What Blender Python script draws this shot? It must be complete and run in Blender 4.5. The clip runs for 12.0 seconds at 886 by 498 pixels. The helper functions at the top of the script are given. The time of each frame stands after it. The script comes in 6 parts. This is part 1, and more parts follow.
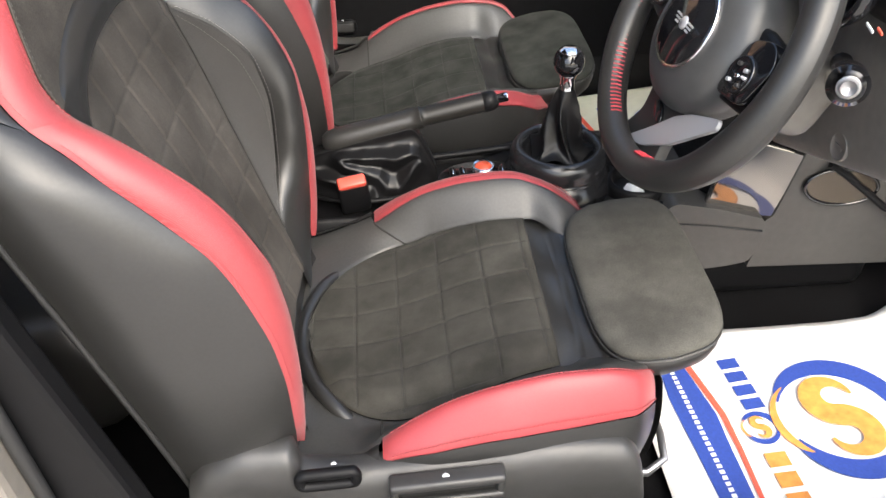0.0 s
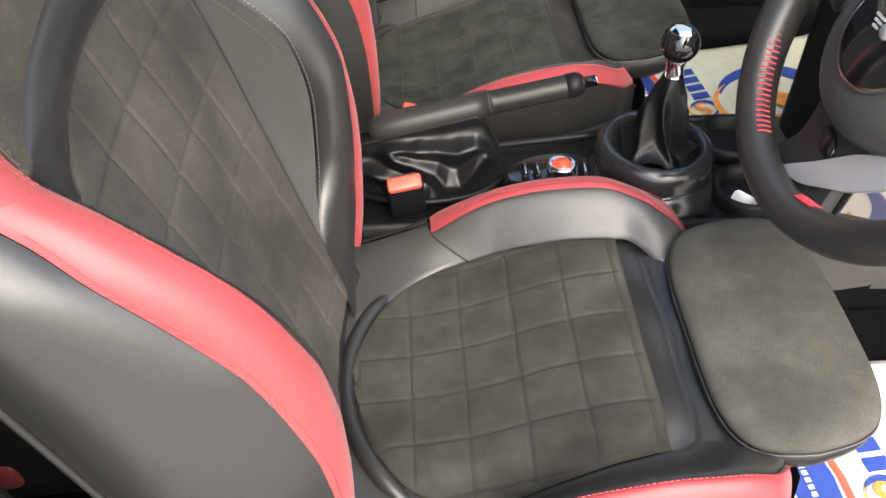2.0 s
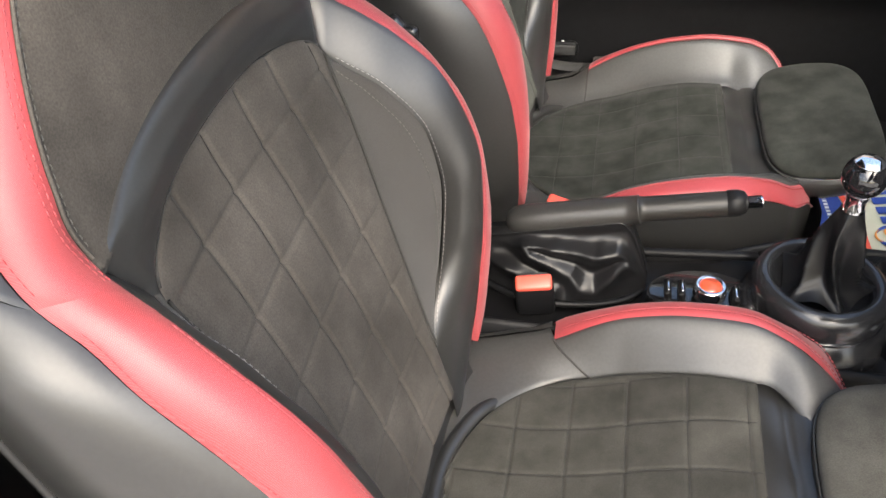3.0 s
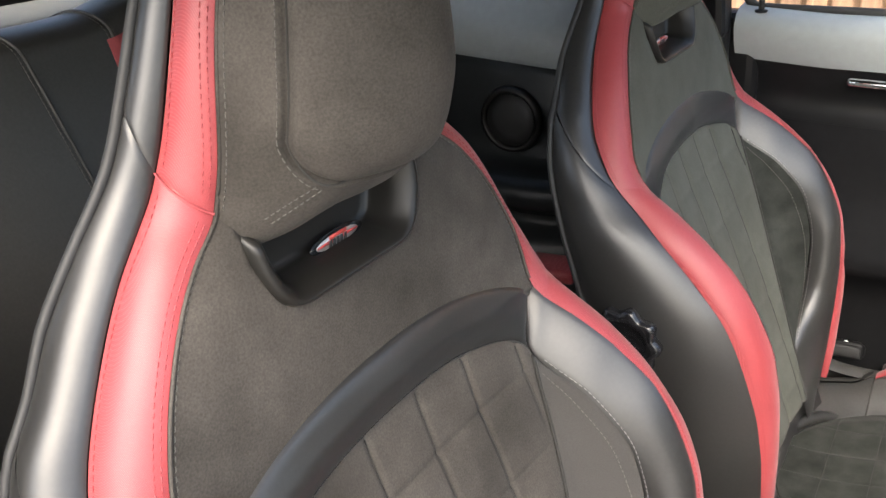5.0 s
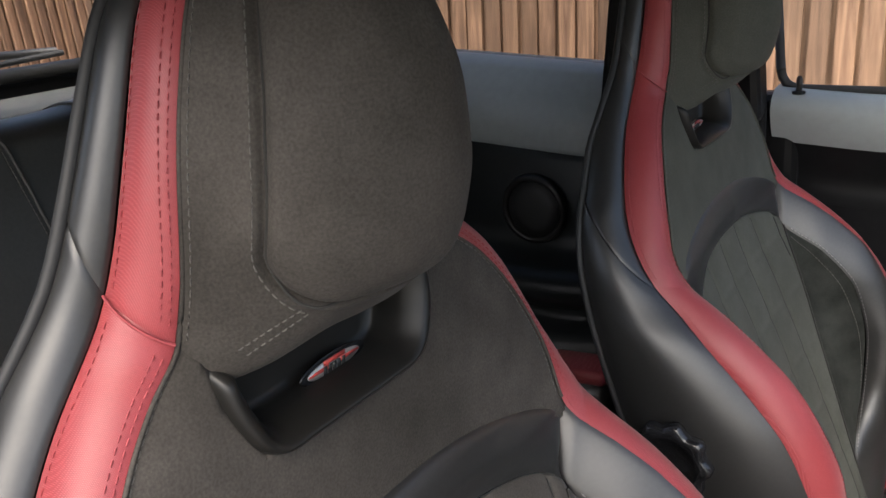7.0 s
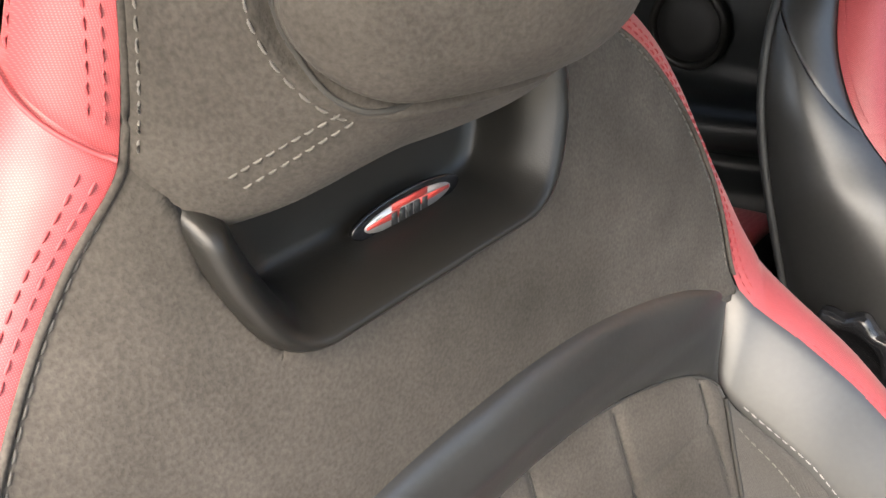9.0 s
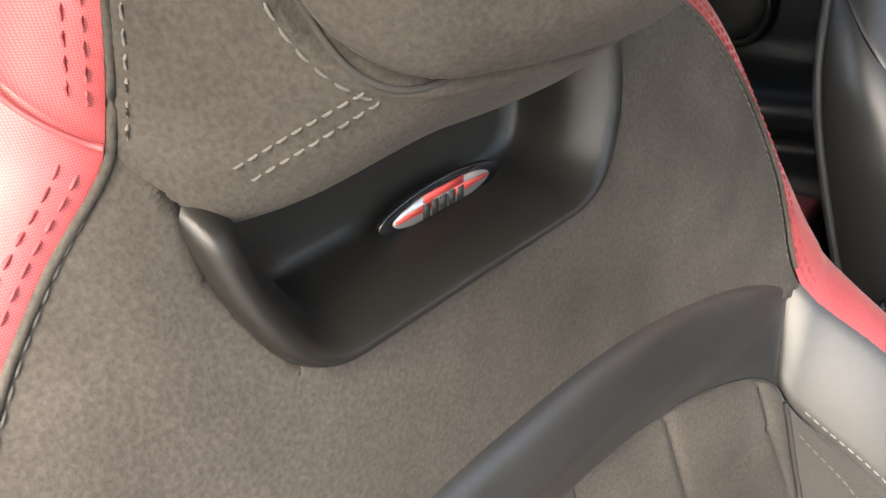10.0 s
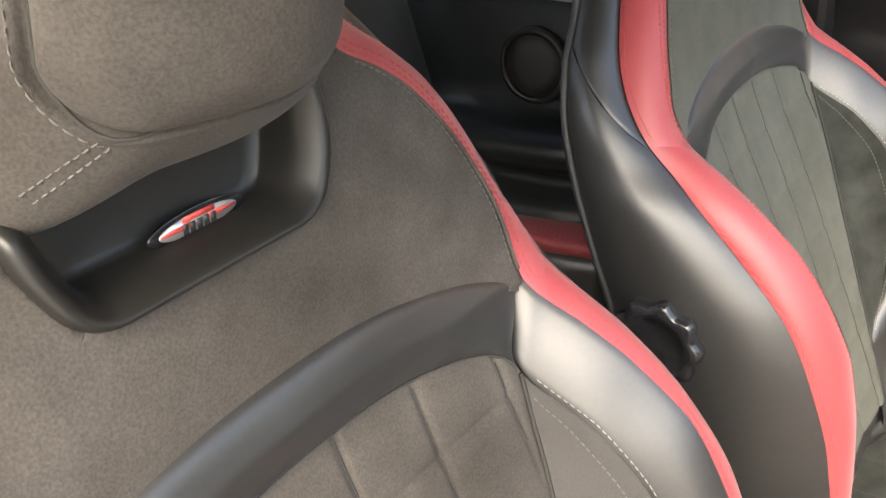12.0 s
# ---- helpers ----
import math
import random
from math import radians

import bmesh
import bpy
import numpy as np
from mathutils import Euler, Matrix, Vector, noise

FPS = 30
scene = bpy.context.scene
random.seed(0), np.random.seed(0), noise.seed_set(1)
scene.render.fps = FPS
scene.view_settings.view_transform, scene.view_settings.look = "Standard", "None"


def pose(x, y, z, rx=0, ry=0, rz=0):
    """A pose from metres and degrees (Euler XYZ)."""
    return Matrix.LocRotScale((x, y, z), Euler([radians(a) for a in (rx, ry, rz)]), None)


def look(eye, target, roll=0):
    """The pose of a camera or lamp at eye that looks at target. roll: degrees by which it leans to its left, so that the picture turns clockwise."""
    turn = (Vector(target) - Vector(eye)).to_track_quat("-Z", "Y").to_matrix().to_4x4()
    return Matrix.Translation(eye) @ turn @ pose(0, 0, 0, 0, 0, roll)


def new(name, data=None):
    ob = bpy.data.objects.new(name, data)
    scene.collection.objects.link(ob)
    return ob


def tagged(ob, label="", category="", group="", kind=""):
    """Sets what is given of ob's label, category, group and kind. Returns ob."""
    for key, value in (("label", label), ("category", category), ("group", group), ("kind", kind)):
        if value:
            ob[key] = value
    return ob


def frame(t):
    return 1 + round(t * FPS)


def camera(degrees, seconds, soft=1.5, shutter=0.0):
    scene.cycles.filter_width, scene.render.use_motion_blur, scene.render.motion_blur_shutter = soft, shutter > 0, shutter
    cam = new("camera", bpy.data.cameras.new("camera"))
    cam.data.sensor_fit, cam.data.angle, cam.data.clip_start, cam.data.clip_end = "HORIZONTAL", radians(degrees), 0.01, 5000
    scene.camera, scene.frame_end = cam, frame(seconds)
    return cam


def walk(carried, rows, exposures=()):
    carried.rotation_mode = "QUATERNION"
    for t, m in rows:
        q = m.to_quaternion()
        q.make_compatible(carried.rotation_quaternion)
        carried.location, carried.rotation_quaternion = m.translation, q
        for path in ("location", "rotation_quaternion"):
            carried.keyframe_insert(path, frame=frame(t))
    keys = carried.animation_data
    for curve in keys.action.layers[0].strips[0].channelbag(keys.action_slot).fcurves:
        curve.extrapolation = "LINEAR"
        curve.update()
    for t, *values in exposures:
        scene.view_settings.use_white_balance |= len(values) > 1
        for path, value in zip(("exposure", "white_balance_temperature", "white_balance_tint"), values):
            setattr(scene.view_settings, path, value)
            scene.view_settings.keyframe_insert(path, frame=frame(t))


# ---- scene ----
cam = camera(55.96, 12.0)
# seconds, eye x y z in metres, turn about x y z in degrees
ROWS = [
    (0.0, 0.1834, -1.2447, 1.3040, 51.59, 0.61, -4.91),
    (0.5, 0.1816, -1.1834, 1.2935, 49.85, 0.26, -5.22),
    (1.0, 0.1816, -1.0862, 1.2736, 47.24, 0.07, -5.63),
    (1.5, 0.1435, -0.9995, 1.2703, 44.90, -0.67, -5.80),
    (2.0, 0.1321, -0.9651, 1.2664, 45.69, 0.17, -2.98),
    (2.5, 0.1426, -0.9172, 1.2665, 47.40, 0.92, 3.04),
    (2.7, 0.1552, -0.9004, 1.2673, 48.11, 1.07, 6.08),
    (4.3, 0.2189, -0.7870, 1.2902, 58.61, 2.60, 29.07),
    (4.5, 0.2180, -0.7818, 1.2921, 60.97, 3.09, 30.15),
    (5.0, 0.2163, -0.7606, 1.3065, 65.06, 3.55, 32.37),
    (5.5, 0.2151, -0.7462, 1.3178, 69.33, 4.02, 33.42),
    (6.0, 0.2142, -0.7426, 1.3276, 72.59, 4.94, 33.70),
    (6.5, 0.1957, -0.7237, 1.3216, 73.77, 5.09, 33.50),
    (7.0, 0.1663, -0.6778, 1.2897, 70.84, 4.57, 33.56),
    (7.5, 0.1415, -0.6271, 1.2644, 66.87, 4.30, 34.68),
    (9.3, 0.0437, -0.5354, 1.2064, 59.34, 3.79, 43.29),
    (9.5, 0.0374, -0.5299, 1.2029, 59.21, 4.11, 43.58),
    (10.0, 0.0308, -0.5228, 1.1997, 58.65, 4.47, 44.07),
    (10.5, 0.0531, -0.5300, 1.2016, 58.69, 5.00, 43.32),
    (11.0, 0.0917, -0.5450, 1.2088, 59.47, 5.23, 41.16),
    (11.5, 0.1286, -0.5555, 1.2190, 60.58, 4.78, 38.79),
    (12.0, 0.1630, -0.5645, 1.2282, 62.49, 4.79, 35.71),
]
walk(cam, [(t, pose(x, y, z, rx, ry, rz)) for t, x, y, z, rx, ry, rz in ROWS],
     exposures=[(0.0, 1.95, 6550, 7), (2.7, 2.25, 6700, 7), (4.5, 2.25, 6700, 8), (5.5, 2.45, 6700, 8), (6.5, 2.1, 6550, 8), (7.0, 1.45, 6450, 9), (7.5, 2.25, 6500, 9), (9.5, 2.85, 7150, 8), (12.0, 3.0, 7150, 8)])

# ---- daylight: a bright overcast sky ----
world = bpy.data.worlds.new("sky")
scene.world = world
world.use_nodes = True
wn = world.node_tree.nodes
sky = wn.new("ShaderNodeTexSky")
sky.sky_type, sky.sun_disc = "NISHITA", False
sky.sun_elevation, sky.sun_rotation = radians(47), radians(163)
sky.dust_density, sky.air_density = 4.0, 1.0
wn["Background"].inputs["Strength"].default_value = 0.15
world.node_tree.links.new(sky.outputs["Color"], wn["Background"].inputs["Color"])
sun = new("sun", bpy.data.lights.new("sun", "SUN"))
sun.data.energy, sun.data.angle, sun.data.color = 0.8, radians(60), (1.0, 0.985, 0.965)
sun.matrix_world = look((0.8, -2.6, 3.5), (0, 0, 0.6))


# ---- materials ----
def material(name, colour, rough=0.5, metal=0.0, scale=0.0, vary=0.0, bump=0.0, bump_scale=400.0, kind="noise",
             patch=0.0, patch_scale=9.0, coat=0.0, sheen=0.0, spec=0.5, rough_vary=0.0, pale=None, mid=0.0, mid_scale=45.0):
    """A surface with a grain (colour and relief) and larger, softer patches of wear."""
    m = bpy.data.materials.new(name)
    m.use_nodes = True
    nt = m.node_tree
    p = nt.nodes["Principled BSDF"]
    p.inputs["Base Color"].default_value = (*colour, 1)
    p.inputs["Roughness"].default_value = rough
    p.inputs["Metallic"].default_value = metal
    p.inputs["Coat Weight"].default_value = coat
    p.inputs["Sheen Weight"].default_value = sheen
    p.inputs["Specular IOR Level"].default_value = spec
    co = nt.nodes.new("ShaderNodeTexCoord")

    def tex(sc, detail=3.0):
        n = nt.nodes.new("ShaderNodeTexNoise")
        n.inputs["Scale"].default_value, n.inputs["Detail"].default_value = sc, detail
        nt.links.new(co.outputs["Object"], n.inputs["Vector"])
        return n

    def ramp(src, a, b, lo, hi):
        r = nt.nodes.new("ShaderNodeMapRange")
        for k, v in zip(("From Min", "From Max", "To Min", "To Max"), (a, b, lo, hi)):
            r.inputs[k].default_value = v
        nt.links.new(src, r.inputs["Value"])
        return r.outputs["Result"]

    factor = None
    for amount, sc in ((vary, scale), (mid, mid_scale), (patch, patch_scale)):
        if amount:
            f = ramp(tex(sc).outputs["Fac"], 0.3, 0.7, 1 - amount, 1 + amount)
            if factor:
                k = nt.nodes.new("ShaderNodeMath")
                k.operation = "MULTIPLY"
                nt.links.new(factor, k.inputs[0])
                nt.links.new(f, k.inputs[1])
                f = k.outputs[0]
            factor = f
    if factor:
        mul = nt.nodes.new("ShaderNodeMix")
        mul.data_type, mul.blend_type = "RGBA", "MULTIPLY"
        mul.inputs[0].default_value = 1.0
        mul.inputs[6].default_value = (*colour, 1)
        nt.links.new(factor, mul.inputs[7])
        nt.links.new(mul.outputs[2], p.inputs["Base Color"])
    if rough_vary:
        nt.links.new(ramp(tex(patch_scale * 2.3).outputs["Fac"], 0.3, 0.7, rough - rough_vary, rough + rough_vary), p.inputs["Roughness"])
    if bump:
        b = nt.nodes.new("ShaderNodeBump")
        b.inputs["Strength"].default_value, b.inputs["Distance"].default_value = bump, 0.001
        if kind == "cells":
            v = nt.nodes.new("ShaderNodeTexVoronoi")
            v.feature = "DISTANCE_TO_EDGE"
            v.inputs["Scale"].default_value = bump_scale
            nt.links.new(co.outputs["Object"], v.inputs["Vector"])
            nt.links.new(ramp(v.outputs["Distance"], 0.0, 0.25, 0.0, 1.0), b.inputs["Height"])
        elif kind == "weave":
            a = nt.nodes.new("ShaderNodeTexWave")
            a.bands_direction = "Z"
            a.inputs["Scale"].default_value = bump_scale
            c = nt.nodes.new("ShaderNodeTexWave")
            c.bands_direction = "Y"
            c.inputs["Scale"].default_value = bump_scale
            k = nt.nodes.new("ShaderNodeMath")
            k.operation = "ADD"
            for q, i in ((a, 0), (c, 1)):
                q.inputs["Distortion"].default_value, q.inputs["Detail Scale"].default_value = 6.0, 0.10
                nt.links.new(co.outputs["Object"], q.inputs["Vector"])
                nt.links.new(q.outputs["Fac"], k.inputs[i])
            nt.links.new(k.outputs[0], b.inputs["Height"])
            if pale:
                mx = nt.nodes.new("ShaderNodeMix")
                mx.data_type = "RGBA"
                nt.links.new(ramp(k.outputs[0], 1.2, 1.9, 0.0, 1.0), mx.inputs[0])
                nt.links.new(p.inputs["Base Color"].links[0].from_socket, mx.inputs[6])
                mx.inputs[7].default_value = (*pale, 1)
                nt.links.new(mx.outputs[2], p.inputs["Base Color"])
        else:
            nt.links.new(tex(bump_scale, 4.0).outputs["Fac"], b.inputs["Height"])
        nt.links.new(b.outputs["Normal"], p.inputs["Normal"])
    return m


LEATHER = material("black_leather", (0.0175, 0.0172, 0.0166), 0.38, scale=260, vary=0.12, bump=0.05, bump_scale=300, patch=0.08, spec=0.64)
LEATHER_SEAT = material("worn_seat_leather", (0.034, 0.0335, 0.032), 0.44, scale=240, vary=0.14, bump=0.07, bump_scale=260, patch=0.14, spec=0.62)
# Greyer copy of the black leather: rear-window light is put into its colour.
BENCH_LEATHER = material("lit_bench_leather", (0.034, 0.0335, 0.031), 0.45, scale=260, vary=0.12, bump=0.05, bump_scale=300, patch=0.08, spec=0.5)
GAITER = material("soft_gaiter_leather", (0.006, 0.006, 0.0065), 0.30, scale=300, vary=0.1, bump=0.04, bump_scale=400, patch=0.1, spec=0.24)
RED = material("red_leather", (0.235, 0.027, 0.032), 0.46, scale=500, vary=0.08, bump=0.03, bump_scale=500, kind="weave", patch=0.08, sheen=0.12, spec=0.45, pale=(0.34, 0.080, 0.082))
RED_PLAIN = material("smooth_red_leather", (0.245, 0.031, 0.036), 0.46, scale=500, vary=0.08, bump=0.05, bump_scale=700, patch=0.10, sheen=0.12, spec=0.45)
SUEDE = material("dark_suede", (0.050, 0.0450, 0.0395), 0.95, scale=620, vary=0.20, bump=0.30, bump_scale=620, patch=0.36, patch_scale=8, mid=0.10, sheen=0.03, spec=0.1)
# Driver cushion copy: stronger patches of wear, plus shade under the roof in its colour.
SUEDE_S = material("shaded_worn_suede", (0.036, 0.0345, 0.0300), 0.95, scale=1000, vary=0.20, bump=0.15, bump_scale=900, patch=0.40, patch_scale=13, mid=0.10, sheen=0.03, spec=0.1)
SUEDE_PAD = material("pale_grey_suede", (0.066, 0.064, 0.056), 0.95, scale=700, vary=0.18, bump=0.18, bump_scale=800, patch=0.26, patch_scale=11, mid=0.10, sheen=0.03, spec=0.1)
# Passenger suede in two tones: lit backrest and shaded cushion, put into the colour.
SUEDE_G = material("lit_grey_suede", (0.068, 0.070, 0.059), 0.95, scale=700, vary=0.14, bump=0.13, bump_scale=900, patch=0.14, patch_scale=12, mid=0.06, sheen=0.03, spec=0.1)
SUEDE_P = material("shaded_suede_creased", (0.024, 0.025, 0.022), 0.95, scale=900, vary=0.18, bump=0.15, bump_scale=900, patch=0.42, patch_scale=22, sheen=0.03, spec=0.1)
CLOTH = material("charcoal_cloth", (0.040, 0.038, 0.036), 0.9, scale=1500, vary=0.25, bump=0.25, bump_scale=500, kind="weave", patch=0.1, sheen=0.15, spec=0.2)
# Near-black colour for tubes that draw the shade in seams and creases.
SEAM = material("seam_shade", (0.020, 0.019, 0.017), 0.9)
# Dark tone of the lines that paint shade into the quilting grooves.
QUILT_SEAM = material("quilt_groove_shade", (0.017, 0.0165, 0.0145), 0.9)
THREAD_RED = material("red_thread", (0.28, 0.042, 0.048), 0.7)
THREAD_BRIGHT = material("bright_red_thread", (0.42, 0.035, 0.05), 0.6)
THREAD_GREY = material("grey_thread", (0.080, 0.075, 0.067), 0.8)
THREAD_WHITE = material("white_thread", (0.19, 0.185, 0.18), 0.7)
THREAD_PALE = material("pale_thread", (0.066, 0.061, 0.054), 0.8)
PLASTIC = material("black_plastic", (0.006, 0.006, 0.0065), 0.42, bump=0.15, bump_scale=900, scale=60, vary=0.1, patch=0.1, spec=0.14)
PLASTIC_SOFT = material("soft_touch_plastic", (0.012, 0.0115, 0.0105), 0.37, bump=0.1, bump_scale=1400, patch=0.12, scale=80, vary=0.08, spec=0.3)
PLASTIC_GREY = material("dark_grey_plastic", (0.030, 0.0295, 0.0285), 0.40, bump=0.25, bump_scale=1100, scale=70, vary=0.12, patch=0.1)
DASH = material("grey_dash_plastic", (0.125, 0.117, 0.106), 0.5, bump=0.25, bump_scale=1100, scale=70, vary=0.1, patch=0.08)
STACK = material("grey_stack_plastic", (0.042, 0.040, 0.037), 0.5, bump=0.25, bump_scale=1100, scale=70, vary=0.1, patch=0.08)
DOOR_PLASTIC = material("matt_door_plastic", (0.006, 0.006, 0.0065), 0.8, bump=0.2, bump_scale=900, scale=60, vary=0.1, patch=0.1, spec=0.06)
REAR_TRIM = material("dark_slate_trim", (0.011, 0.013, 0.0138), 0.36, bump=0.2, bump_scale=900, scale=60, vary=0.08, patch=0.08, spec=0.2)
WHEEL_LEATHER = material("wheel_leather", (0.020, 0.0195, 0.0185), 0.38, scale=300, vary=0.12, bump=0.06, bump_scale=420, patch=0.1)
TRIM_LIGHT = material("slate_trim", (0.25, 0.268, 0.27), 0.42, bump=0.2, bump_scale=900, scale=70, vary=0.04, patch=0.03)
DOOR_GLOSS = material("satin_door_black", (0.006, 0.006, 0.0065), 0.30, scale=60, vary=0.1, spec=0.12)
GLOSS = material("piano_black", (0.008, 0.008, 0.009), 0.08, coat=0.5)
TRIM_PALE = material("pale_grey_plastic", (0.65, 0.66, 0.66), 0.35, scale=60, vary=0.06, bump=0.1, bump_scale=700)
GLOSS_SOFT = material("satin_black", (0.012, 0.012, 0.013), 0.22)
WHEEL_COVER = material("airbag_cover", (0.050, 0.050, 0.049), 0.38, bump=0.12, bump_scale=1200, scale=80, vary=0.08, patch=0.08)
SHELF = material("grey_shelf_felt", (0.11, 0.11, 0.10), 0.8, bump=0.3, bump_scale=900, scale=300, vary=0.12, patch=0.1, spec=0.2)
BRONZE = material("dark_bronze", (0.10, 0.082, 0.062), 0.14, 0.7)
CHROME = material("chrome", (0.82, 0.82, 0.84), 0.12, 1.0)
SATIN = material("satin_silver", (0.52, 0.52, 0.53), 0.33, 0.55)
BADGE_SILVER = material("badge_silver", (0.45, 0.44, 0.43), 0.35, 0.6)
BADGE_RED = material("badge_red", (0.50, 0.06, 0.05), 0.4)
CARPET = material("black_carpet", (0.006, 0.006, 0.0065), 1.0, scale=900, vary=0.5, bump=1.0, bump_scale=700, patch=0.2, spec=0.05)
PAPER = material("white_paper", (0.80, 0.79, 0.77), 0.7, scale=40, vary=0.03, bump=0.15, bump_scale=60)
PAPER_CREAM = material("cream_paper", (0.60, 0.60, 0.47), 0.7, scale=40, vary=0.05, bump=0.15, bump_scale=60)
INK_BLUE = material("blue_ink", (0.025, 0.06, 0.30), 0.65, scale=200, vary=0.1)
INK_ORANGE = material("orange_ink", (0.72, 0.28, 0.06), 0.65, scale=60, vary=0.2)
INK_RED = material("red_ink", (0.75, 0.10, 0.06), 0.65, scale=200, vary=0.1)
INK_WHITE = material("white_ink", (0.8, 0.8, 0.8), 0.65)
INK_BLACK = material("black_ink", (0.02, 0.02, 0.02), 0.6)
HEADLINER = material("dark_headliner", (0.030, 0.029, 0.029), 0.95, scale=700, vary=0.25, bump=0.4, bump_scale=900, patch=0.08, spec=0.1)
BUCKLE_RED = material("red_release_button", (0.58, 0.075, 0.05), 0.4)
ORANGE = material("orange_lens", (0.48, 0.065, 0.025), 0.3, coat=0.5)
RUBBER = material("black_rubber", (0.014, 0.014, 0.014), 0.6, bump=0.1, bump_scale=500)
PAINT = material("dark_body_paint", (0.03, 0.03, 0.034), 0.25, 0.3, coat=1.0, patch=0.05)
CARD = material("white_card", (0.75, 0.75, 0.73), 0.5)
STEEL = material("seat_rail_steel", (0.32, 0.32, 0.33), 0.4, 0.9, patch=0.2)
SILL = material("sill_trim", (0.16, 0.145, 0.125), 0.5, bump=0.2, bump_scale=700, scale=60, vary=0.1)


def glass_material(name, tint):
    m = bpy.data.materials.new(name)
    m.use_nodes = True
    p = m.node_tree.nodes["Principled BSDF"]
    p.inputs["Base Color"].default_value = (*tint, 1)
    p.inputs["Roughness"].default_value = 0.0
    p.inputs["Transmission Weight"].default_value = 1.0
    p.inputs["IOR"].default_value = 1.05
    return m


GLASS = glass_material("window_glass", (0.93, 0.96, 0.95))
GLASS_DARK = glass_material("privacy_glass", (0.47, 0.48, 0.48))
GLASS_TINT = glass_material("rear_glass", (0.80, 0.80, 0.79))
MIRROR_TRIM = material("polished_trim", (0.24, 0.22, 0.20), 0.04, 0.9, patch=0.05)


def fence_material():
    m = bpy.data.materials.new("fence_wood")
    m.use_nodes = True
    nt = m.node_tree
    p = nt.nodes["Principled BSDF"]
    p.inputs["Roughness"].default_value = 0.75
    co = nt.nodes.new("ShaderNodeTexCoord")
    info = nt.nodes.new("ShaderNodeObjectInfo")
    mp = nt.nodes.new("ShaderNodeMapping")
    mp.inputs["Scale"].default_value = (26, 26, 1.6)
    off = nt.nodes.new("ShaderNodeVectorMath")
    off.operation = "ADD"
    sc = nt.nodes.new("ShaderNodeMath")
    sc.operation = "MULTIPLY"
    sc.inputs[1].default_value = 37.0
    nt.links.new(info.outputs["Random"], sc.inputs[0])
    nt.links.new(co.outputs["Object"], off.inputs[0])
    nt.links.new(sc.outputs[0], off.inputs[1])
    nt.links.new(off.outputs[0], mp.inputs["Vector"])
    n = nt.nodes.new("ShaderNodeTexNoise")
    n.inputs["Scale"].default_value, n.inputs["Detail"].default_value, n.inputs["Distortion"].default_value = 1.5, 6.0, 0.6
    nt.links.new(mp.outputs[0], n.inputs["Vector"])
    kn = nt.nodes.new("ShaderNodeTexNoise")
    kn.inputs["Scale"].default_value = 5.0
    nt.links.new(off.outputs[0], kn.inputs["Vector"])
    r = nt.nodes.new("ShaderNodeValToRGB")
    r.color_ramp.elements[0].position, r.color_ramp.elements[0].color = 0.3, (0.125, 0.068, 0.039, 1)
    r.color_ramp.elements[1].position, r.color_ramp.elements[1].color = 0.72, (0.29, 0.168, 0.098, 1)
    nt.links.new(n.outputs["Fac"], r.inputs["Fac"])
    hs = nt.nodes.new("ShaderNodeHueSaturation")
    mr = nt.nodes.new("ShaderNodeMapRange")
    mr.inputs["To Min"].default_value, mr.inputs["To Max"].default_value = 0.75, 1.3
    nt.links.new(info.outputs["Random"], mr.inputs["Value"])
    m2 = nt.nodes.new("ShaderNodeMath")
    m2.operation = "MULTIPLY"
    mr2 = nt.nodes.new("ShaderNodeMapRange")
    mr2.inputs["From Min"].default_value, mr2.inputs["From Max"].default_value = 0.3, 0.7
    mr2.inputs["To Min"].default_value, mr2.inputs["To Max"].default_value = 0.85, 1.15
    nt.links.new(kn.outputs["Fac"], mr2.inputs["Value"])
    nt.links.new(mr.outputs[0], m2.inputs[0])
    nt.links.new(mr2.outputs[0], m2.inputs[1])
    nt.links.new(m2.outputs[0], hs.inputs["Value"])
    nt.links.new(r.outputs["Color"], hs.inputs["Color"])
    nt.links.new(hs.outputs["Color"], p.inputs["Base Color"])
    b = nt.nodes.new("ShaderNodeBump")
    b.inputs["Strength"].default_value, b.inputs["Distance"].default_value = 0.4, 0.004
    nt.links.new(n.outputs["Fac"], b.inputs["Height"])
    nt.links.new(b.outputs["Normal"], p.inputs["Normal"])
    return m


FENCE = fence_material()
GROUND = material("pale_concrete", (0.46, 0.43, 0.39), 0.9, scale=120, vary=0.35, bump=0.8, bump_scale=150, patch=0.07, patch_scale=0.7)


# ---- mesh tools ----
def smooth_table(rows):
    """A function that runs smoothly (no overshoot) through rows of (key, value, value...)."""
    a = np.array(rows, float)
    k, v = a[:, 0], a[:, 1:]
    h = np.diff(k)[:, None]
    d = np.diff(v, axis=0) / h
    t = np.zeros_like(v)
    same = d[:-1] * d[1:] > 0
    t[1:-1] = np.where(same, 2 * d[:-1] * d[1:] / np.where(same, d[:-1] + d[1:], 1), 0)
    t[0], t[-1] = d[0], d[-1]

    def at(x):
        x = min(max(x, k[0]), k[-1])
        i = min(int(np.searchsorted(k, x, side="right")) - 1, len(k) - 2)
        s = (x - k[i]) / h[i, 0]
        return (v[i] * (1 + 2 * s) * (1 - s) ** 2 + t[i] * h[i, 0] * s * (1 - s) ** 2
                + v[i + 1] * s * s * (3 - 2 * s) + t[i + 1] * h[i, 0] * s * s * (s - 1))
    return at


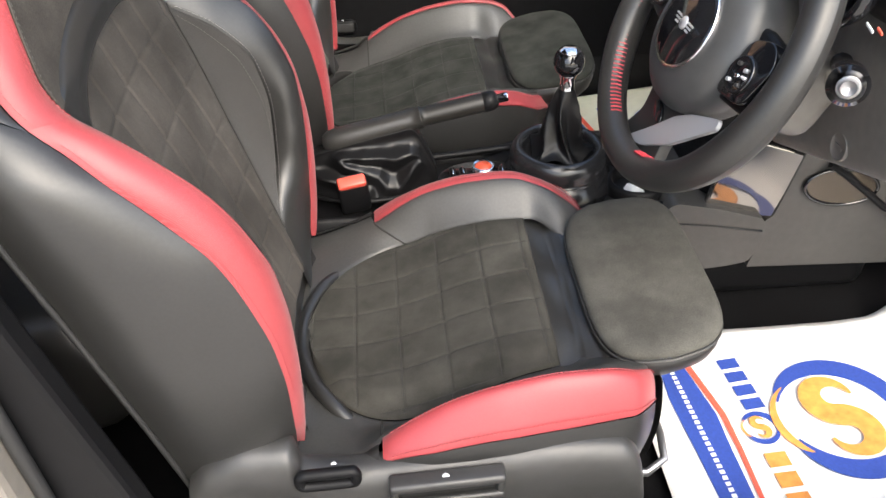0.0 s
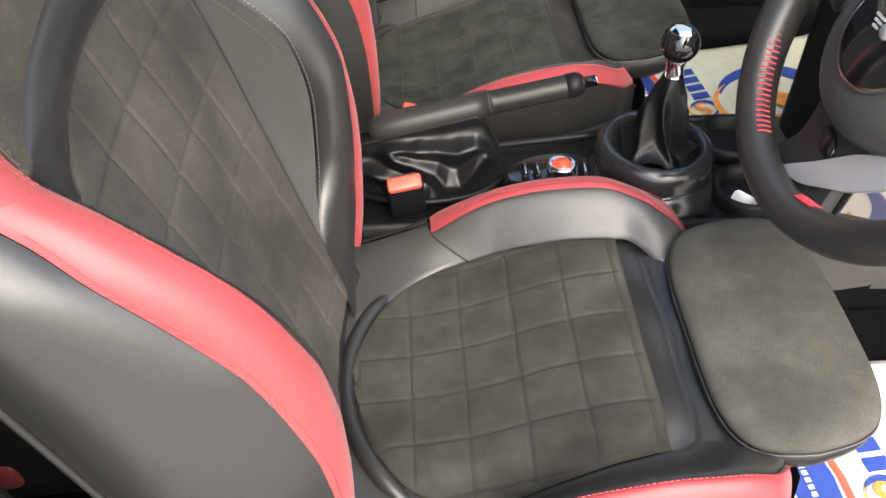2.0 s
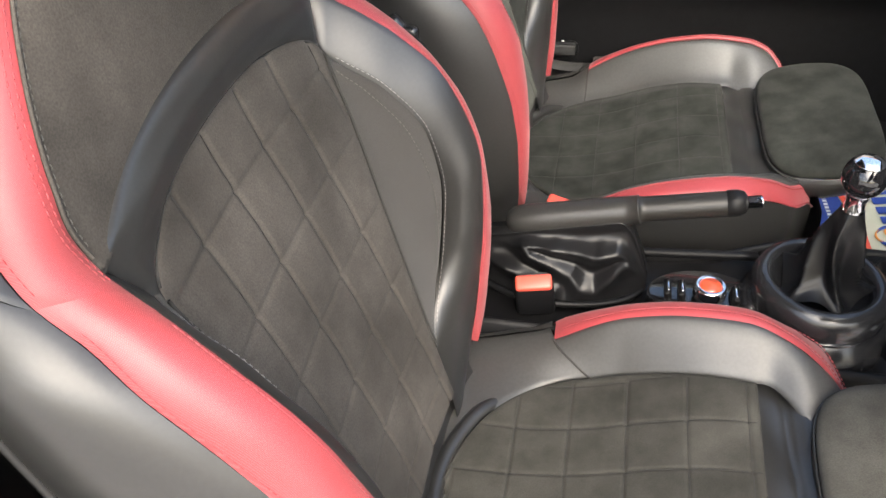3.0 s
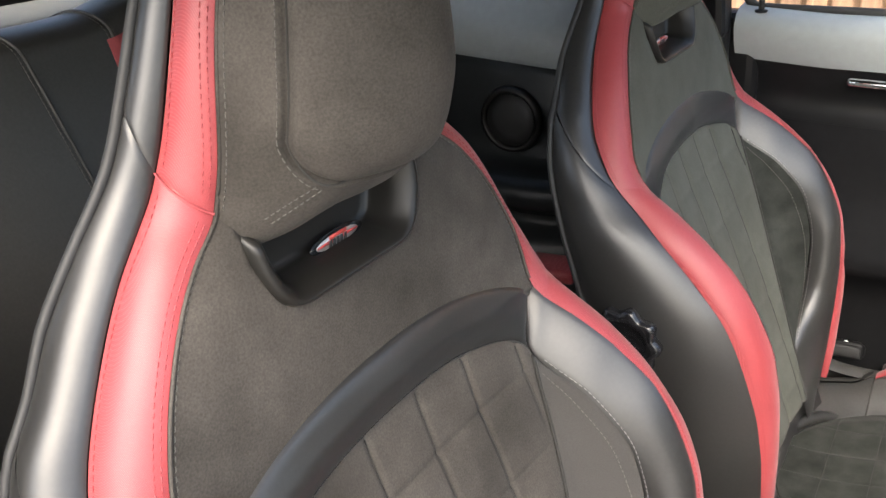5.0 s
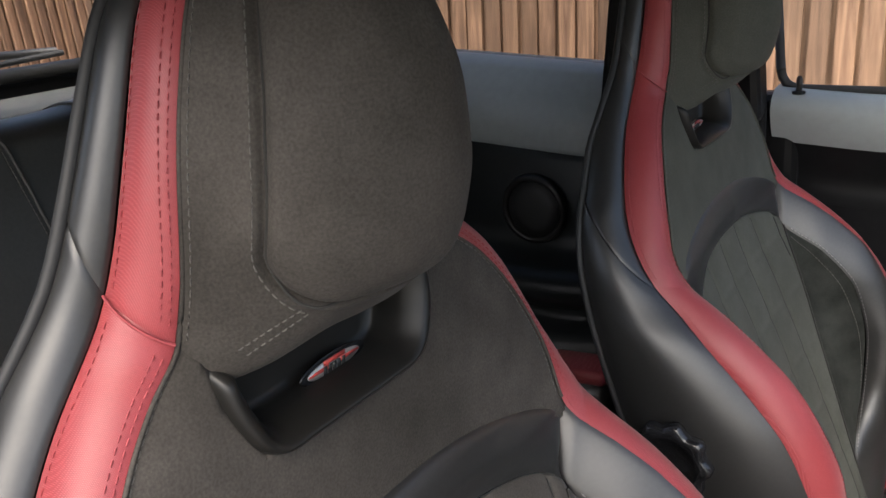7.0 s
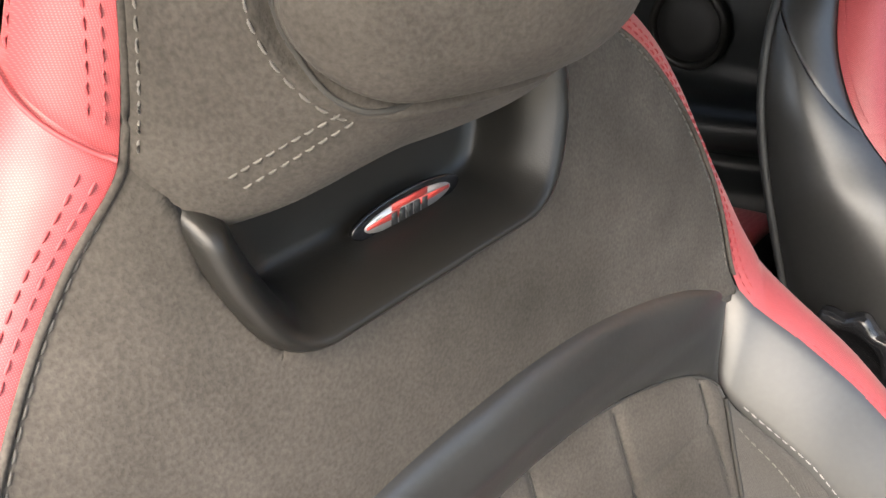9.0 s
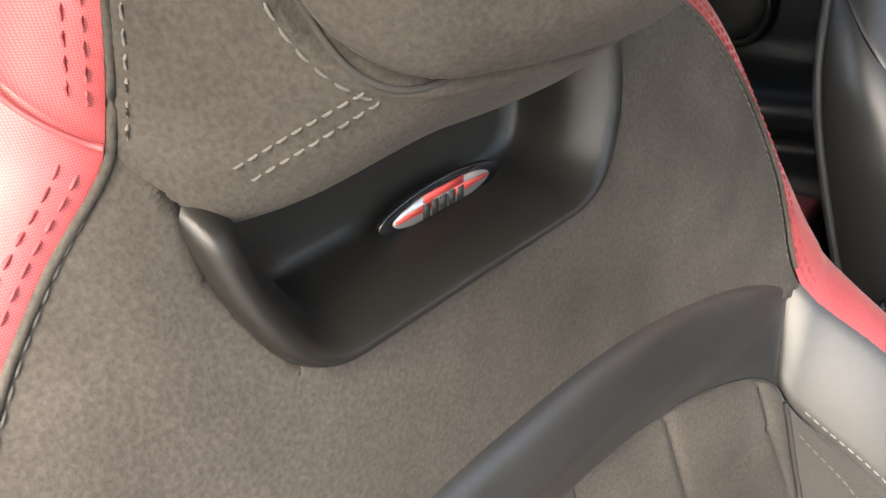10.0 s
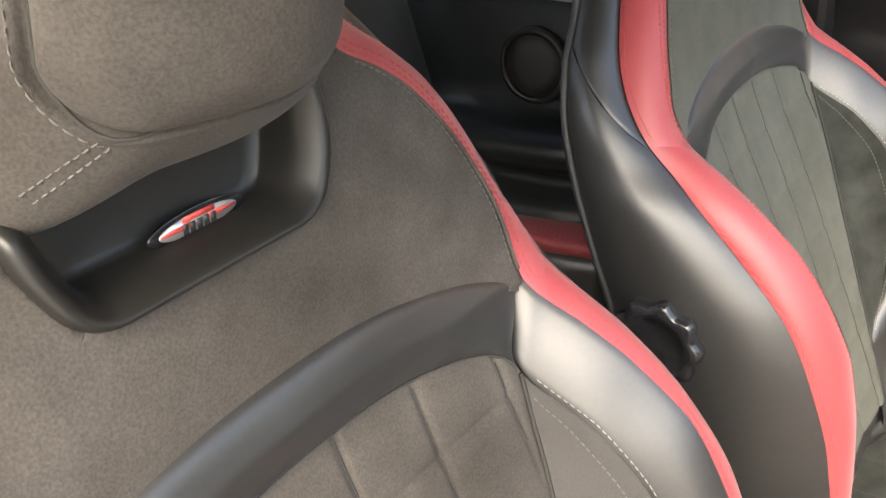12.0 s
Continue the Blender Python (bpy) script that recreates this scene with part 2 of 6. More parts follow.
def link(name, me, mat, parent=None, label="", smooth=True):
    me.materials.append(mat)
    if smooth:
        me.polygons.foreach_set("use_smooth", [True] * len(me.polygons))
    ob = new(name, me)
    if parent:
        ob.parent = parent
        ob.matrix_parent_inverse = parent.matrix_basis.inverted()
    if label:
        ob["label"] = label
    return ob


def part(name, bm, mat, parent=None, label="", smooth=True):
    me = bpy.data.meshes.new(name)
    bm.normal_update()
    bm.to_mesh(me)
    bm.free()
    return link(name, me, mat, parent, label, smooth)


def base(name, x, y, z, label, category, group="", kind=""):
    ob = new(name)
    ob.empty_display_size = 0.05
    ob.matrix_basis = pose(x, y, z)
    return tagged(ob, label, category, group, kind)


def grid_data(p, flip=False, close_u=False):
    nu, nv = p.shape[:2]
    v = p.reshape(-1, 3)
    f = []
    for i in range(nu if close_u else nu - 1):
        for j in range(nv - 1):
            q = (i * nv + j, i * nv + j + 1, (i + 1) % nu * nv + j + 1, (i + 1) % nu * nv + j)
            f.append(q[::-1] if flip else q)
    return v, f


def sheet(name, p, mat, parent=None, label="", flip=False, close_u=False, thick=0.0):
    """One mesh from a grid of points (rows, columns, xyz)."""
    v, f = grid_data(np.asarray(p, float), flip, close_u)
    me = bpy.data.meshes.new(name)
    me.from_pydata([tuple(q) for q in v], [], f)
    me.update()
    ob = link(name, me, mat, parent, label)
    if thick:
        m = ob.modifiers.new("thickness", "SOLIDIFY")
        m.thickness, m.offset = thick, -1
    return ob


def grid_normals(p):
    n = np.cross(np.gradient(p, axis=0), np.gradient(p, axis=1))
    return n / np.maximum(np.linalg.norm(n, axis=2, keepdims=True), 1e-12)


def puffed(p, puff, tuck, edge=0.06, out=(1, 0, 0)):
    """Raises the middle of a patch by puff and tucks its rim in by tuck, as upholstery between seams."""
    n = grid_normals(p)
    if (n * np.array(out)).sum() < 0:
        n = -n
    nu, nv = p.shape[:2]
    u = np.minimum(np.linspace(0, 1, nu), np.linspace(1, 0, nu))[:, None]
    v = np.minimum(np.linspace(0, 1, nv), np.linspace(1, 0, nv))[None, :]
    rim = np.minimum(np.clip(u / edge, 0, 1), np.clip(v / edge, 0, 1))
    rim = np.sqrt(np.clip(1 - (1 - rim) ** 2, 0, 1))
    mid = np.sqrt(np.clip(u * 2, 0, 1) * np.clip(v * 2, 0, 1))
    return p + n * (rim * tuck - tuck + mid * puff)[:, :, None], n


def tube_data(path, r, sides=8, caps=True):
    path = [Vector(q) for q in path]
    v, f = [], []
    up = Vector((0.13, 0.21, 0.97)).normalized()
    for i, q in enumerate(path):
        t = (path[min(i + 1, len(path) - 1)] - path[max(i - 1, 0)]).normalized()
        a = t.cross(up)
        a = a.normalized() if a.length > 1e-5 else t.orthogonal().normalized()
        b = a.cross(t)
        rr = r[i] if isinstance(r, (list, tuple)) else r
        for k in range(sides):
            w = 2 * math.pi * k / sides
            v.append(q + rr * (math.cos(w) * a + math.sin(w) * b))
    n = len(path)
    for i in range(n - 1):
        for k in range(sides):
            f.append((i * sides + k, i * sides + (k + 1) % sides, (i + 1) * sides + (k + 1) % sides, (i + 1) * sides + k))
    if caps:
        f.append(tuple(range(sides)))
        f.append(tuple(reversed(range((n - 1) * sides, n * sides))))
    return v, f


def flip_args(laid, mat, parent):
    """Orders a laid line and its normals as stitches() takes them."""
    return laid[0], mat, parent, laid[1]


def tube(name, path, r, mat, parent=None, label="", sides=10):
    v, f = tube_data(path, r, sides)
    me = bpy.data.meshes.new(name)
    me.from_pydata(v, [], f)
    me.update()
    return link(name, me, mat, parent, label)


def resample(path, step):
    p = np.array([tuple(q) for q in path], float)
    s = np.r_[0, np.cumsum(np.linalg.norm(np.diff(p, axis=0), axis=1))]
    n = max(2, int(s[-1] / step) + 1)
    u = np.linspace(0, s[-1], n)
    return np.stack([np.interp(u, s, p[:, k]) for k in range(3)], 1)


def stitches(name, path, mat, parent, normals=None, length=0.0037, gap=0.0018, r=0.00045, lift=0.0005):
    """A row of thread stitches along a path, one small bead a stitch, joined."""
    p = resample(path, length + gap)
    if normals is not None and np.ndim(normals) == 2:
        k = np.linspace(0, len(normals) - 1, len(p))
        by_point = np.stack([np.interp(k, np.arange(len(normals)), np.asarray(normals)[:, c]) for c in range(3)], 1)
    else:
        by_point = [normals if normals is not None else (0.7, 0, 0.7)] * len(p)
    v, f = [], []
    for i in range(len(p) - 1):
        d = Vector(p[i + 1] - p[i])
        if d.length < 1e-6:
            continue
        d.normalize()
        a = Vector(p[i])
        n = Vector(by_point[i])
        n = (n - n.dot(d) * d).normalized()
        q = [a + n * lift * k + d * length * s for s, k in ((0, 0), (0.25, 1), (0.75, 1), (1, 0))]
        vv, ff = tube_data(q, [r * 0.6, r, r, r * 0.6], 5)
        o = len(v)
        v += vv
        f += [tuple(k + o for k in g) for g in ff]
    me = bpy.data.meshes.new(name)
    me.from_pydata(v, [], f)
    me.update()
    return link(name, me, mat, parent)


def block(size, bevel=0.004, seg=2):
    """A bevelled box about the origin, as a bmesh."""
    bm = bmesh.new()
    bmesh.ops.create_cube(bm, size=1)
    bmesh.ops.scale(bm, vec=size, verts=bm.verts)
    if bevel:
        bmesh.ops.bevel(bm, geom=bm.edges[:], offset=bevel, segments=seg, profile=0.5, affect="EDGES", clamp_overlap=True)
    return bm


def moved(bm, m):
    bmesh.ops.transform(bm, matrix=m, verts=bm.verts)
    return bm


def joined(*bms):
    out = bms[0]
    for b in bms[1:]:
        me = bpy.data.meshes.new("join")
        b.to_mesh(me)
        b.free()
        out.from_mesh(me)
        bpy.data.meshes.remove(me)
    return out


def lathe(profile, n=32, m=None):
    """A turned body from (radius, height) pairs about z, as a bmesh."""
    bm = bmesh.new()
    rings = []
    for r, h in profile:
        rings.append([bm.verts.new((r * math.cos(2 * math.pi * k / n), r * math.sin(2 * math.pi * k / n), h)) for k in range(n)])
    for a, b in zip(rings, rings[1:]):
        for k in range(n):
            bm.faces.new((a[k], a[(k + 1) % n], b[(k + 1) % n], b[k]))
    bmesh.ops.remove_doubles(bm, verts=bm.verts, dist=1e-6)
    if profile[0][0] > 1e-6:
        bm.faces.new(list(reversed(rings[0])))
    if profile[-1][0] > 1e-6:
        bm.faces.new(rings[-1])
    if m is not None:
        moved(bm, m)
    return bm


def prism(outline, y0, y1, bevel=0.0, axis="y"):
    """A flat shape (x, z) pulled out along y, as a bmesh; axis z: a shape (x, y) pulled up."""
    bm = bmesh.new()
    if axis == "y":
        lo = [bm.verts.new((x, y0, z)) for x, z in outline]
        hi = [bm.verts.new((x, y1, z)) for x, z in outline]
    elif axis == "x":
        lo = [bm.verts.new((y0, x, z)) for x, z in outline]
        hi = [bm.verts.new((y1, x, z)) for x, z in outline]
    else:
        lo = [bm.verts.new((x, z, y0)) for x, z in outline]
        hi = [bm.verts.new((x, z, y1)) for x, z in outline]
    n = len(lo)
    bm.faces.new(lo)
    bm.faces.new(list(reversed(hi)))
    for k in range(n):
        bm.faces.new((lo[k], hi[k], hi[(k + 1) % n], lo[(k + 1) % n]))
    bmesh.ops.recalc_face_normals(bm, faces=bm.faces)
    if bevel:
        bmesh.ops.bevel(bm, geom=bm.edges[:], offset=bevel, segments=2, profile=0.5, affect="EDGES", clamp_overlap=True)
    return bm


def rounded(pts, r, n=5):
    """A closed outline with its corners rounded."""
    out = []
    k = len(pts)
    for i in range(k):
        p, a, b = Vector(pts[i]), Vector(pts[i - 1]), Vector(pts[(i + 1) % k])
        da, db = (a - p), (b - p)
        rr = min(r, da.length * 0.45, db.length * 0.45)
        p0, p1 = p + da.normalized() * rr, p + db.normalized() * rr
        for j in range(n + 1):
            t = j / n
            out.append(tuple(p0 * (1 - t) ** 2 + p * 2 * t * (1 - t) + p1 * t * t))
    return out


# ---- the two front sports seats ----
# Key lines of the backrest, by height: half-width and forward place.
BACK_CENTRE = smooth_table([(0.40, 0.065), (0.46, 0.048), (0.55, 0.020), (0.70, -0.032), (0.82, -0.075), (0.88, -0.098), (0.93, -0.114), (1.0, -0.122), (1.05, -0.130), (1.13, -0.140)])
INSERT_EDGE = smooth_table([(0.46, 0.100), (0.56, 0.112), (0.62, 0.121), (0.67, 0.130), (0.735, 0.142), (0.80, 0.156), (0.85, 0.165), (0.888, 0.171), (0.95, 0.171)])
WEDGE_SEAM = smooth_table([(0.40, 0.098, 0.062), (0.50, 0.106, 0.042), (0.56, 0.116, 0.024), (0.585, 0.136, 0.020), (0.61, 0.160, 0.018), (0.64, 0.178, 0.019), (0.71, 0.191, 0.020), (0.79, 0.189, 0.006), (0.845, 0.183, -0.035), (0.888, 0.175, -0.094), (0.938, 0.199, -0.106)])
RED_INNER = smooth_table([(0.40, 0.205, 0.040), (0.47, 0.210, 0.050), (0.55, 0.202, 0.060), (0.67, 0.205, 0.065), (0.745, 0.215, 0.060), (0.80, 0.221, 0.042), (0.85, 0.222, 0.013), (0.885, 0.218, -0.024),
                          (0.915, 0.210, -0.066), (0.938, 0.203, -0.102), (0.965, 0.204, -0.114), (0.996, 0.198, -0.120), (1.023, 0.188, -0.126), (1.054, 0.172, -0.133), (1.086, 0.148, -0.142),
                          (1.105, 0.129, -0.147), (1.126, 0.105, -0.151), (1.16, 0.098, -0.147), (1.207, 0.090, -0.146), (1.25, 0.079, -0.146), (1.275, 0.069, -0.148), (1.298, 0.056, -0.150), (1.317, 0.040, -0.153), (1.331, 0.014, -0.158), (1.336, 0.0, -0.160)])
RED_OUTER = smooth_table([(0.40, 0.206, 0.040), (0.47, 0.214, 0.050), (0.53, 0.238, 0.056), (0.60, 0.250, 0.058), (0.667, 0.255, 0.053), (0.73, 0.258, 0.038), (0.796, 0.260, 0.013), (0.843, 0.258, -0.023), (0.887, 0.255, -0.064),
                          (0.922, 0.246, -0.100), (0.943, 0.245, -0.120), (0.97, 0.238, -0.140), (1.01, 0.219, -0.160), (1.06, 0.188, -0.172), (1.10, 0.159, -0.178),
                          (1.145, 0.122, -0.180), (1.17, 0.111, -0.178), (1.20, 0.101, -0.176), (1.236, 0.089, -0.175), (1.276, 0.074, -0.175), (1.298, 0.060, -0.176), (1.317, 0.043, -0.178), (1.331, 0.016, -0.180), (1.336, 0.0, -0.181)])
SIDE_REAR = smooth_table([(0.40, 0.245, -0.070), (0.55, 0.255, -0.100), (0.70, 0.262, -0.135), (0.85, 0.264, -0.175), (0.95, 0.256, -0.198), (1.01, 0.236, -0.205), (1.04, 0.214, -0.207), (1.077, 0.193, -0.208), (1.11, 0.170, -0.204),
                          (1.16, 0.132, -0.198), (1.20, 0.113, -0.196), (1.241, 0.095, -0.195), (1.279, 0.076, -0.195), (1.301, 0.058, -0.195), (1.318, 0.040, -0.196), (1.331, 0.016, -0.197), (1.336, 0.0, -0.198)])
HEAD_FRONT = smooth_table([(1.108, -0.135), (1.114, -0.112), (1.124, -0.096), (1.136, -0.084), (1.150, -0.073), (1.17, -0.064), (1.20, -0.058), (1.23, -0.059), (1.27, -0.071), (1.30, -0.092), (1.325, -0.130), (1.336, -0.160)])
SHOULDER = 0.938


def back_front(z, s):
    """The forward place of the backrest's front at height z, at s from the middle."""
    xc = BACK_CENTRE(z)[0]
    a = abs(s)
    if z < SHOULDER:
        s1 = INSERT_EDGE(z)[0]
        s2, x2 = WEDGE_SEAM(z)
        if a <= s1:
            return xc + 0.010 * (a / s1) ** 2
        t = min((a - s1) / max(s2 - s1, 1e-4), 1.3)
        return xc + 0.010 + (x2 - xc - 0.010) * t * (0.35 + 0.65 * t)
    s3, x3 = RED_INNER(z)
    return xc + (x3 - xc) * min(a / s3, 1.0) ** 3


def arch_top(a):
    return 0.938 + 0.050 * (1 - abs(a) ** 2.3)


def insert_top(a):
    return 0.886 + 0.050 * math.sqrt(max(0.0, 1 - abs(a) ** 2.0))


def notch_outline():
    """The opening under the headrest: a rounded trapezium (s, z)."""
    return rounded([(-0.081, 1.053), (0.056, 1.053), (0.076, 1.090), (0.076, 1.145), (-0.097, 1.145), (-0.097, 1.090)], 0.020, 7)


def in_notch(s, z):
    half = 0.0685 + 0.018 * min(max((z - 1.053) / 0.037, 0), 1)
    return min(z - 1.053, half - abs(s + 0.0115)) - 0.002


def band(a0, a1, lo, hi, nz, n, bulge):
    """A strip between two key lines from seam lo(t) to seam hi(t), bowed outwards."""
    p = np.zeros((nz, n, 3))
    for i in range(nz):
        for j in range(n):
            t = j / (n - 1)
            z = lo(t) + (hi(t) - lo(t)) * i / (nz - 1)
            q, r = a0(z), a1(z)
            p[i, j] = (q[1] * (1 - t) + r[1] * t, q[0] * (1 - t) + r[0] * t, z)
    nrm = grid_normals(p)
    w = 4 * np.linspace(0, 1, n) * (1 - np.linspace(0, 1, n))
    sign = 1 if (nrm * np.array((0.6, 0.8, 0.0))).sum() > 0 else -1
    b = np.array([[bulge(z) for z in r] for r in p[:, :, 2]])
    return p + sign * nrm * (w[None, :] * b)[:, :, None]


def band_line(a0, a1, sm, n, bulge):
    """The line on which two strips of a band meet: (side, forward, height)."""
    out = []
    for t in np.linspace(0, 1, n):
        z = sm(t)
        q, r = a0(z), a1(z)
        d = np.array((r[0] - q[0], r[1] - q[1]))
        d = d / max(np.linalg.norm(d), 1e-6)
        b = 4 * t * (1 - t) * bulge(z)
        out.append((q[0] * (1 - t) + r[0] * t - d[1] * b, q[1] * (1 - t) + r[1] * t + d[0] * b, z))
    return out


def inset(p, n, off, end=False):
    """A line on a strip at a set distance from its first or last edge, with the normals there."""
    if end:
        p, n = p[:, ::-1], n[:, ::-1]
    q, m = [], []
    for row, nr in zip(p, n):
        run = np.r_[0, np.cumsum(np.linalg.norm(np.diff(row, axis=0), axis=1))]
        q.append([np.interp(min(off, run[-1] * 0.45), run, row[:, c]) for c in range(3)])
        m.append([np.interp(min(off, run[-1] * 0.45), run, nr[:, c]) for c in range(3)])
    return np.array(q), np.array(m)


def ease(v):
    v = min(max(v, 0.0), 1.0)
    return v * v * (3 - 2 * v)


def settled(p, yc=0.0, amount=0.008):
    """The stuffing of a used seat has spread a little towards the car's left."""
    q = np.array([tuple(v) for v in np.asarray(p, float).reshape(-1, 3)])
    for v in q:
        v[1] += amount * ease((v[1] - yc - 0.10) / 0.07) * ease((v[2] - 0.55) / 0.12) * (1 - ease((v[2] - 1.08) / 0.07))
        v[1] += 0.012 * ease((v[1] - yc - 0.10) / 0.05) * ease((-0.130 - v[0]) / 0.03) * ease((v[2] - 0.95) / 0.06) * (1 - ease((v[2] - 1.12) / 0.10))
    return q.reshape(np.asarray(p).shape)


def mirror(p):
    return p * np.array((1, -1, 1))


def make_seat(name, yc, label, outer, suede, seat_suede, pad, spread, lean, group="front seats"):
    """A sports seat with an integrated headrest; outer: the side (-1 or 1) of the sill."""
    seat = base(name, 0.22, yc, 0.27, label, "car seat", group)
    at = np.array((0, yc, 0))
    back = seat

    def add(nm, p, mat, parent=back, lab="", out=None, puff=0.0, tuck=0.0025, edge=0.05):
        p = np.asarray(p, float)
        if out is not None:
            p = puffed(p, puff, tuck, edge, out)[0]
        return sheet(nm, settled(p, 0.0, spread) + at, mat, parent, lab)

    def thread(path, mat, nrm, **kw):
        return stitches("stitching", settled(np.array([tuple(v) for v in path], float), yc, spread), mat, back, nrm, **kw)

    # quilted middle panel
    nu, nv = 190, 150
    ins = np.zeros((nu, nv, 3))
    groove = np.zeros((nu, nv))
    for i in range(nu):
        for j in range(nv):
            a = 2 * j / (nv - 1) - 1
            z = 0.49 + (insert_top(a) - 0.49) * i / (nu - 1)
            s = a * INSERT_EDGE(z)[0]
            ins[i, j] = (back_front(z, s), s, z)
            for q, deep in (((s + 0.007) / 0.065 + 0.5, 0.0030 if lean else 0.0024), ((z - 0.878) / 0.070, 0.0008 if lean else 0.0018)):
                d = abs(q - round(q)) * 0.065
                groove[i, j] += math.exp(-(d / (0.0045 if lean else 0.0026)) ** 2) * deep - min(d / 0.032, 1) ** 0.6 * deep * 0.5
    fade = np.clip(np.minimum(np.arange(nv), np.arange(nv)[::-1]) / 7.0, 0, 1)
    p, n = puffed(ins, 0.004, 0.0015, 0.025, (1, 0, 0))
    q = p - n * (groove * fade[None, :])[:, :, None]
    panel = add("quilted_panel", q, suede, lab="quilted dark grey suede panel with square stitching")
    # thin dark tubes in the upright grooves, painted as their shade
    for k in np.arange(-2, 3) * 0.065 + 0.0255:
        pth = [[np.interp(k, ins[i, :, 1], q[i, :, c]) for c in range(3)] for i in range(2, nu - 2) if abs(k) < np.abs(ins[i, :, 1]).max() - 0.006]
        if len(pth) > 4:
            tube("quilting_seam", settled(pth, 0.0, spread) + at + np.array((0.0004 if lean else 0.0, 0, 0)), 0.0011 if lean else 0.0006, QUILT_SEAM, panel, sides=5)
    for sd in (1, -1):
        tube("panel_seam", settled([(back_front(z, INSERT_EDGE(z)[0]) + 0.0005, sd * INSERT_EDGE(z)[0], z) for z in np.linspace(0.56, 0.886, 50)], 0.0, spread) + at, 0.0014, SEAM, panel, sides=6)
    p = np.array([[(back_front(z, 0) - 0.012 + 0.02 * abs(a) ** 3, a * 0.175, z) for a in np.linspace(-1, 1, 30)] for z in np.linspace(0.40, 0.56, 12)])
    add("lower_back", p, LEATHER)
    # smooth wedges, leather bolsters, red bands, side panels
    zs = np.linspace(0.55, 0.893, 44)
    for sd in (1, -1):
        f = (lambda q: q) if sd == 1 else mirror
        w = np.zeros((44, 14, 3))
        for i, z in enumerate(zs):
            s1, s2 = INSERT_EDGE(z)[0], WEDGE_SEAM(z)[0]
            for j in range(14):
                s = s1 + (s2 - s1) * j / 13
                w[i, j] = (back_front(z, s), s, z)
        w = puffed(w, 0.002, 0.0016, 0.12, (1, 0, 0))[0]
        w = np.concatenate([w[:, :1] - np.array((0.005, 0.007, 0)), w], axis=1)
        # passenger wedges share the cushion's darkened suede
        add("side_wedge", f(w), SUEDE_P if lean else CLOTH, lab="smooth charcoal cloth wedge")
        p = np.zeros((70, 16, 3))
        for i in range(70):
            v = i / 69
            a, b = WEDGE_SEAM(0.888 - 0.448 * v), RED_INNER(0.938 - 0.498 * v)
            for j in range(16):
                t = j / 15
                p[i, j] = (a[1] * (1 - t) + b[1] * t, a[0] * (1 - t) + b[0] * t, (0.888 - 0.448 * v) * (1 - t) + (0.938 - 0.498 * v) * t)
        nrm = grid_normals(p)
        if (nrm * np.array((0.6, -0.4, 0.4))).sum() < 0:
            nrm = -nrm
        t = np.linspace(0, 1, 16)
        grow = np.array([0.002 + 0.012 * ease((i / 69 - 0.08) / 0.35) * (1 - 0.9 * ease((i / 69 - 0.52) / 0.20)) for i in range(70)])
        p = p + nrm * (4 * t * (1 - t))[None, :, None] * grow[:, None, None]
        p = np.concatenate([(p[0] - (p[1] - p[0]) * 1.6 - nrm[1] * 0.006)[None], p])
        p, n = puffed(p, 0.0, 0.001, 0.03, (0.6, -0.4, 0.4))
        p = p + n * np.array([[0.0011 * noise.noise((22 * v[0], 22 * v[1] + 5 * sd, 22 * v[2])) for v in r] for r in p])[:, :, None]
        bol = add("bolster", f(p), LEATHER, lab="black leather side bolster")
        q, nn = inset(p[3:50], n[3:50], 0.0042)
        stitches("stitching", settled(f(q), 0.0, spread) + at, THREAD_WHITE, bol, f(nn))
        seam1 = lambda t: SHOULDER - 0.012 + 0.018 * t
        seam2 = lambda t: 1.127 + 0.026 * t
        for nm, lo, hi in (("lower_red_band", lambda t: 0.47, seam1), ("shoulder_red_band", seam1, seam2), ("headrest_red_band", seam2, lambda t: 1.335)):
            p = band(RED_INNER, RED_OUTER, lo, hi, 60, 12, lambda z: 0.010 - 0.005 * ease((z - 0.90) / 0.28))
            p, n = puffed(p, 0.0, 0.0009, 0.05, (0.5, 0.8, 0))
            red = add(nm, f(p), RED, lab="red leather band with twin stitching")
            rows = slice(16, -2) if lo(0) < 0.5 else slice(2, -2) if hi(0) < 1.3 else slice(2, -8)
            for off, end in ((0.0042, False), (0.0088, False), (0.0065, True)) if lo(0) > 0.5 else ((0.0042, False), (0.0065, True)):
                q, nn = inset(p[rows], n[rows], off, end)
                stitches("stitching", settled(f(q), 0.0, spread) + at, THREAD_RED, red, f(nn), r=0.0005)
        # suede welt along the red band, from the shoulder to the top
        w = [(RED_INNER(z)[1] + 0.0008, sd * (RED_INNER(z)[0] - 0.0012), z) for z in np.linspace(SHOULDER + 0.010, 1.325, 110)]
        tube("welt", settled(w, 0.0, spread) + at, 0.0013, suede, back, sides=7)
        w = [(q[1] + 0.0015, sd * (q[0] + 0.0015), q[2]) for q in band_line(RED_INNER, RED_OUTER, seam2, 12, lambda z: 0.010 - 0.005 * ease((z - 0.90) / 0.28))]
        tube("band_seam", settled(w, 0.0, spread) + at, 0.0008, THREAD_RED, back, sides=5)
        low = lambda t: 0.944 + 0.085 * t
        mid = lambda t: 1.153 + 0.035 * t
        for nm, lo, hi in (("lower_side_panel", lambda t: 0.40, low), ("side_panel", low, mid), ("headrest_side_panel", mid, lambda t: 1.335)):
            p = band(RED_OUTER, SIDE_REAR, lo, hi, 60, 18, lambda z: 0.022 * min(1, max(0.22, 1 - (z - 0.90) / 0.26)))
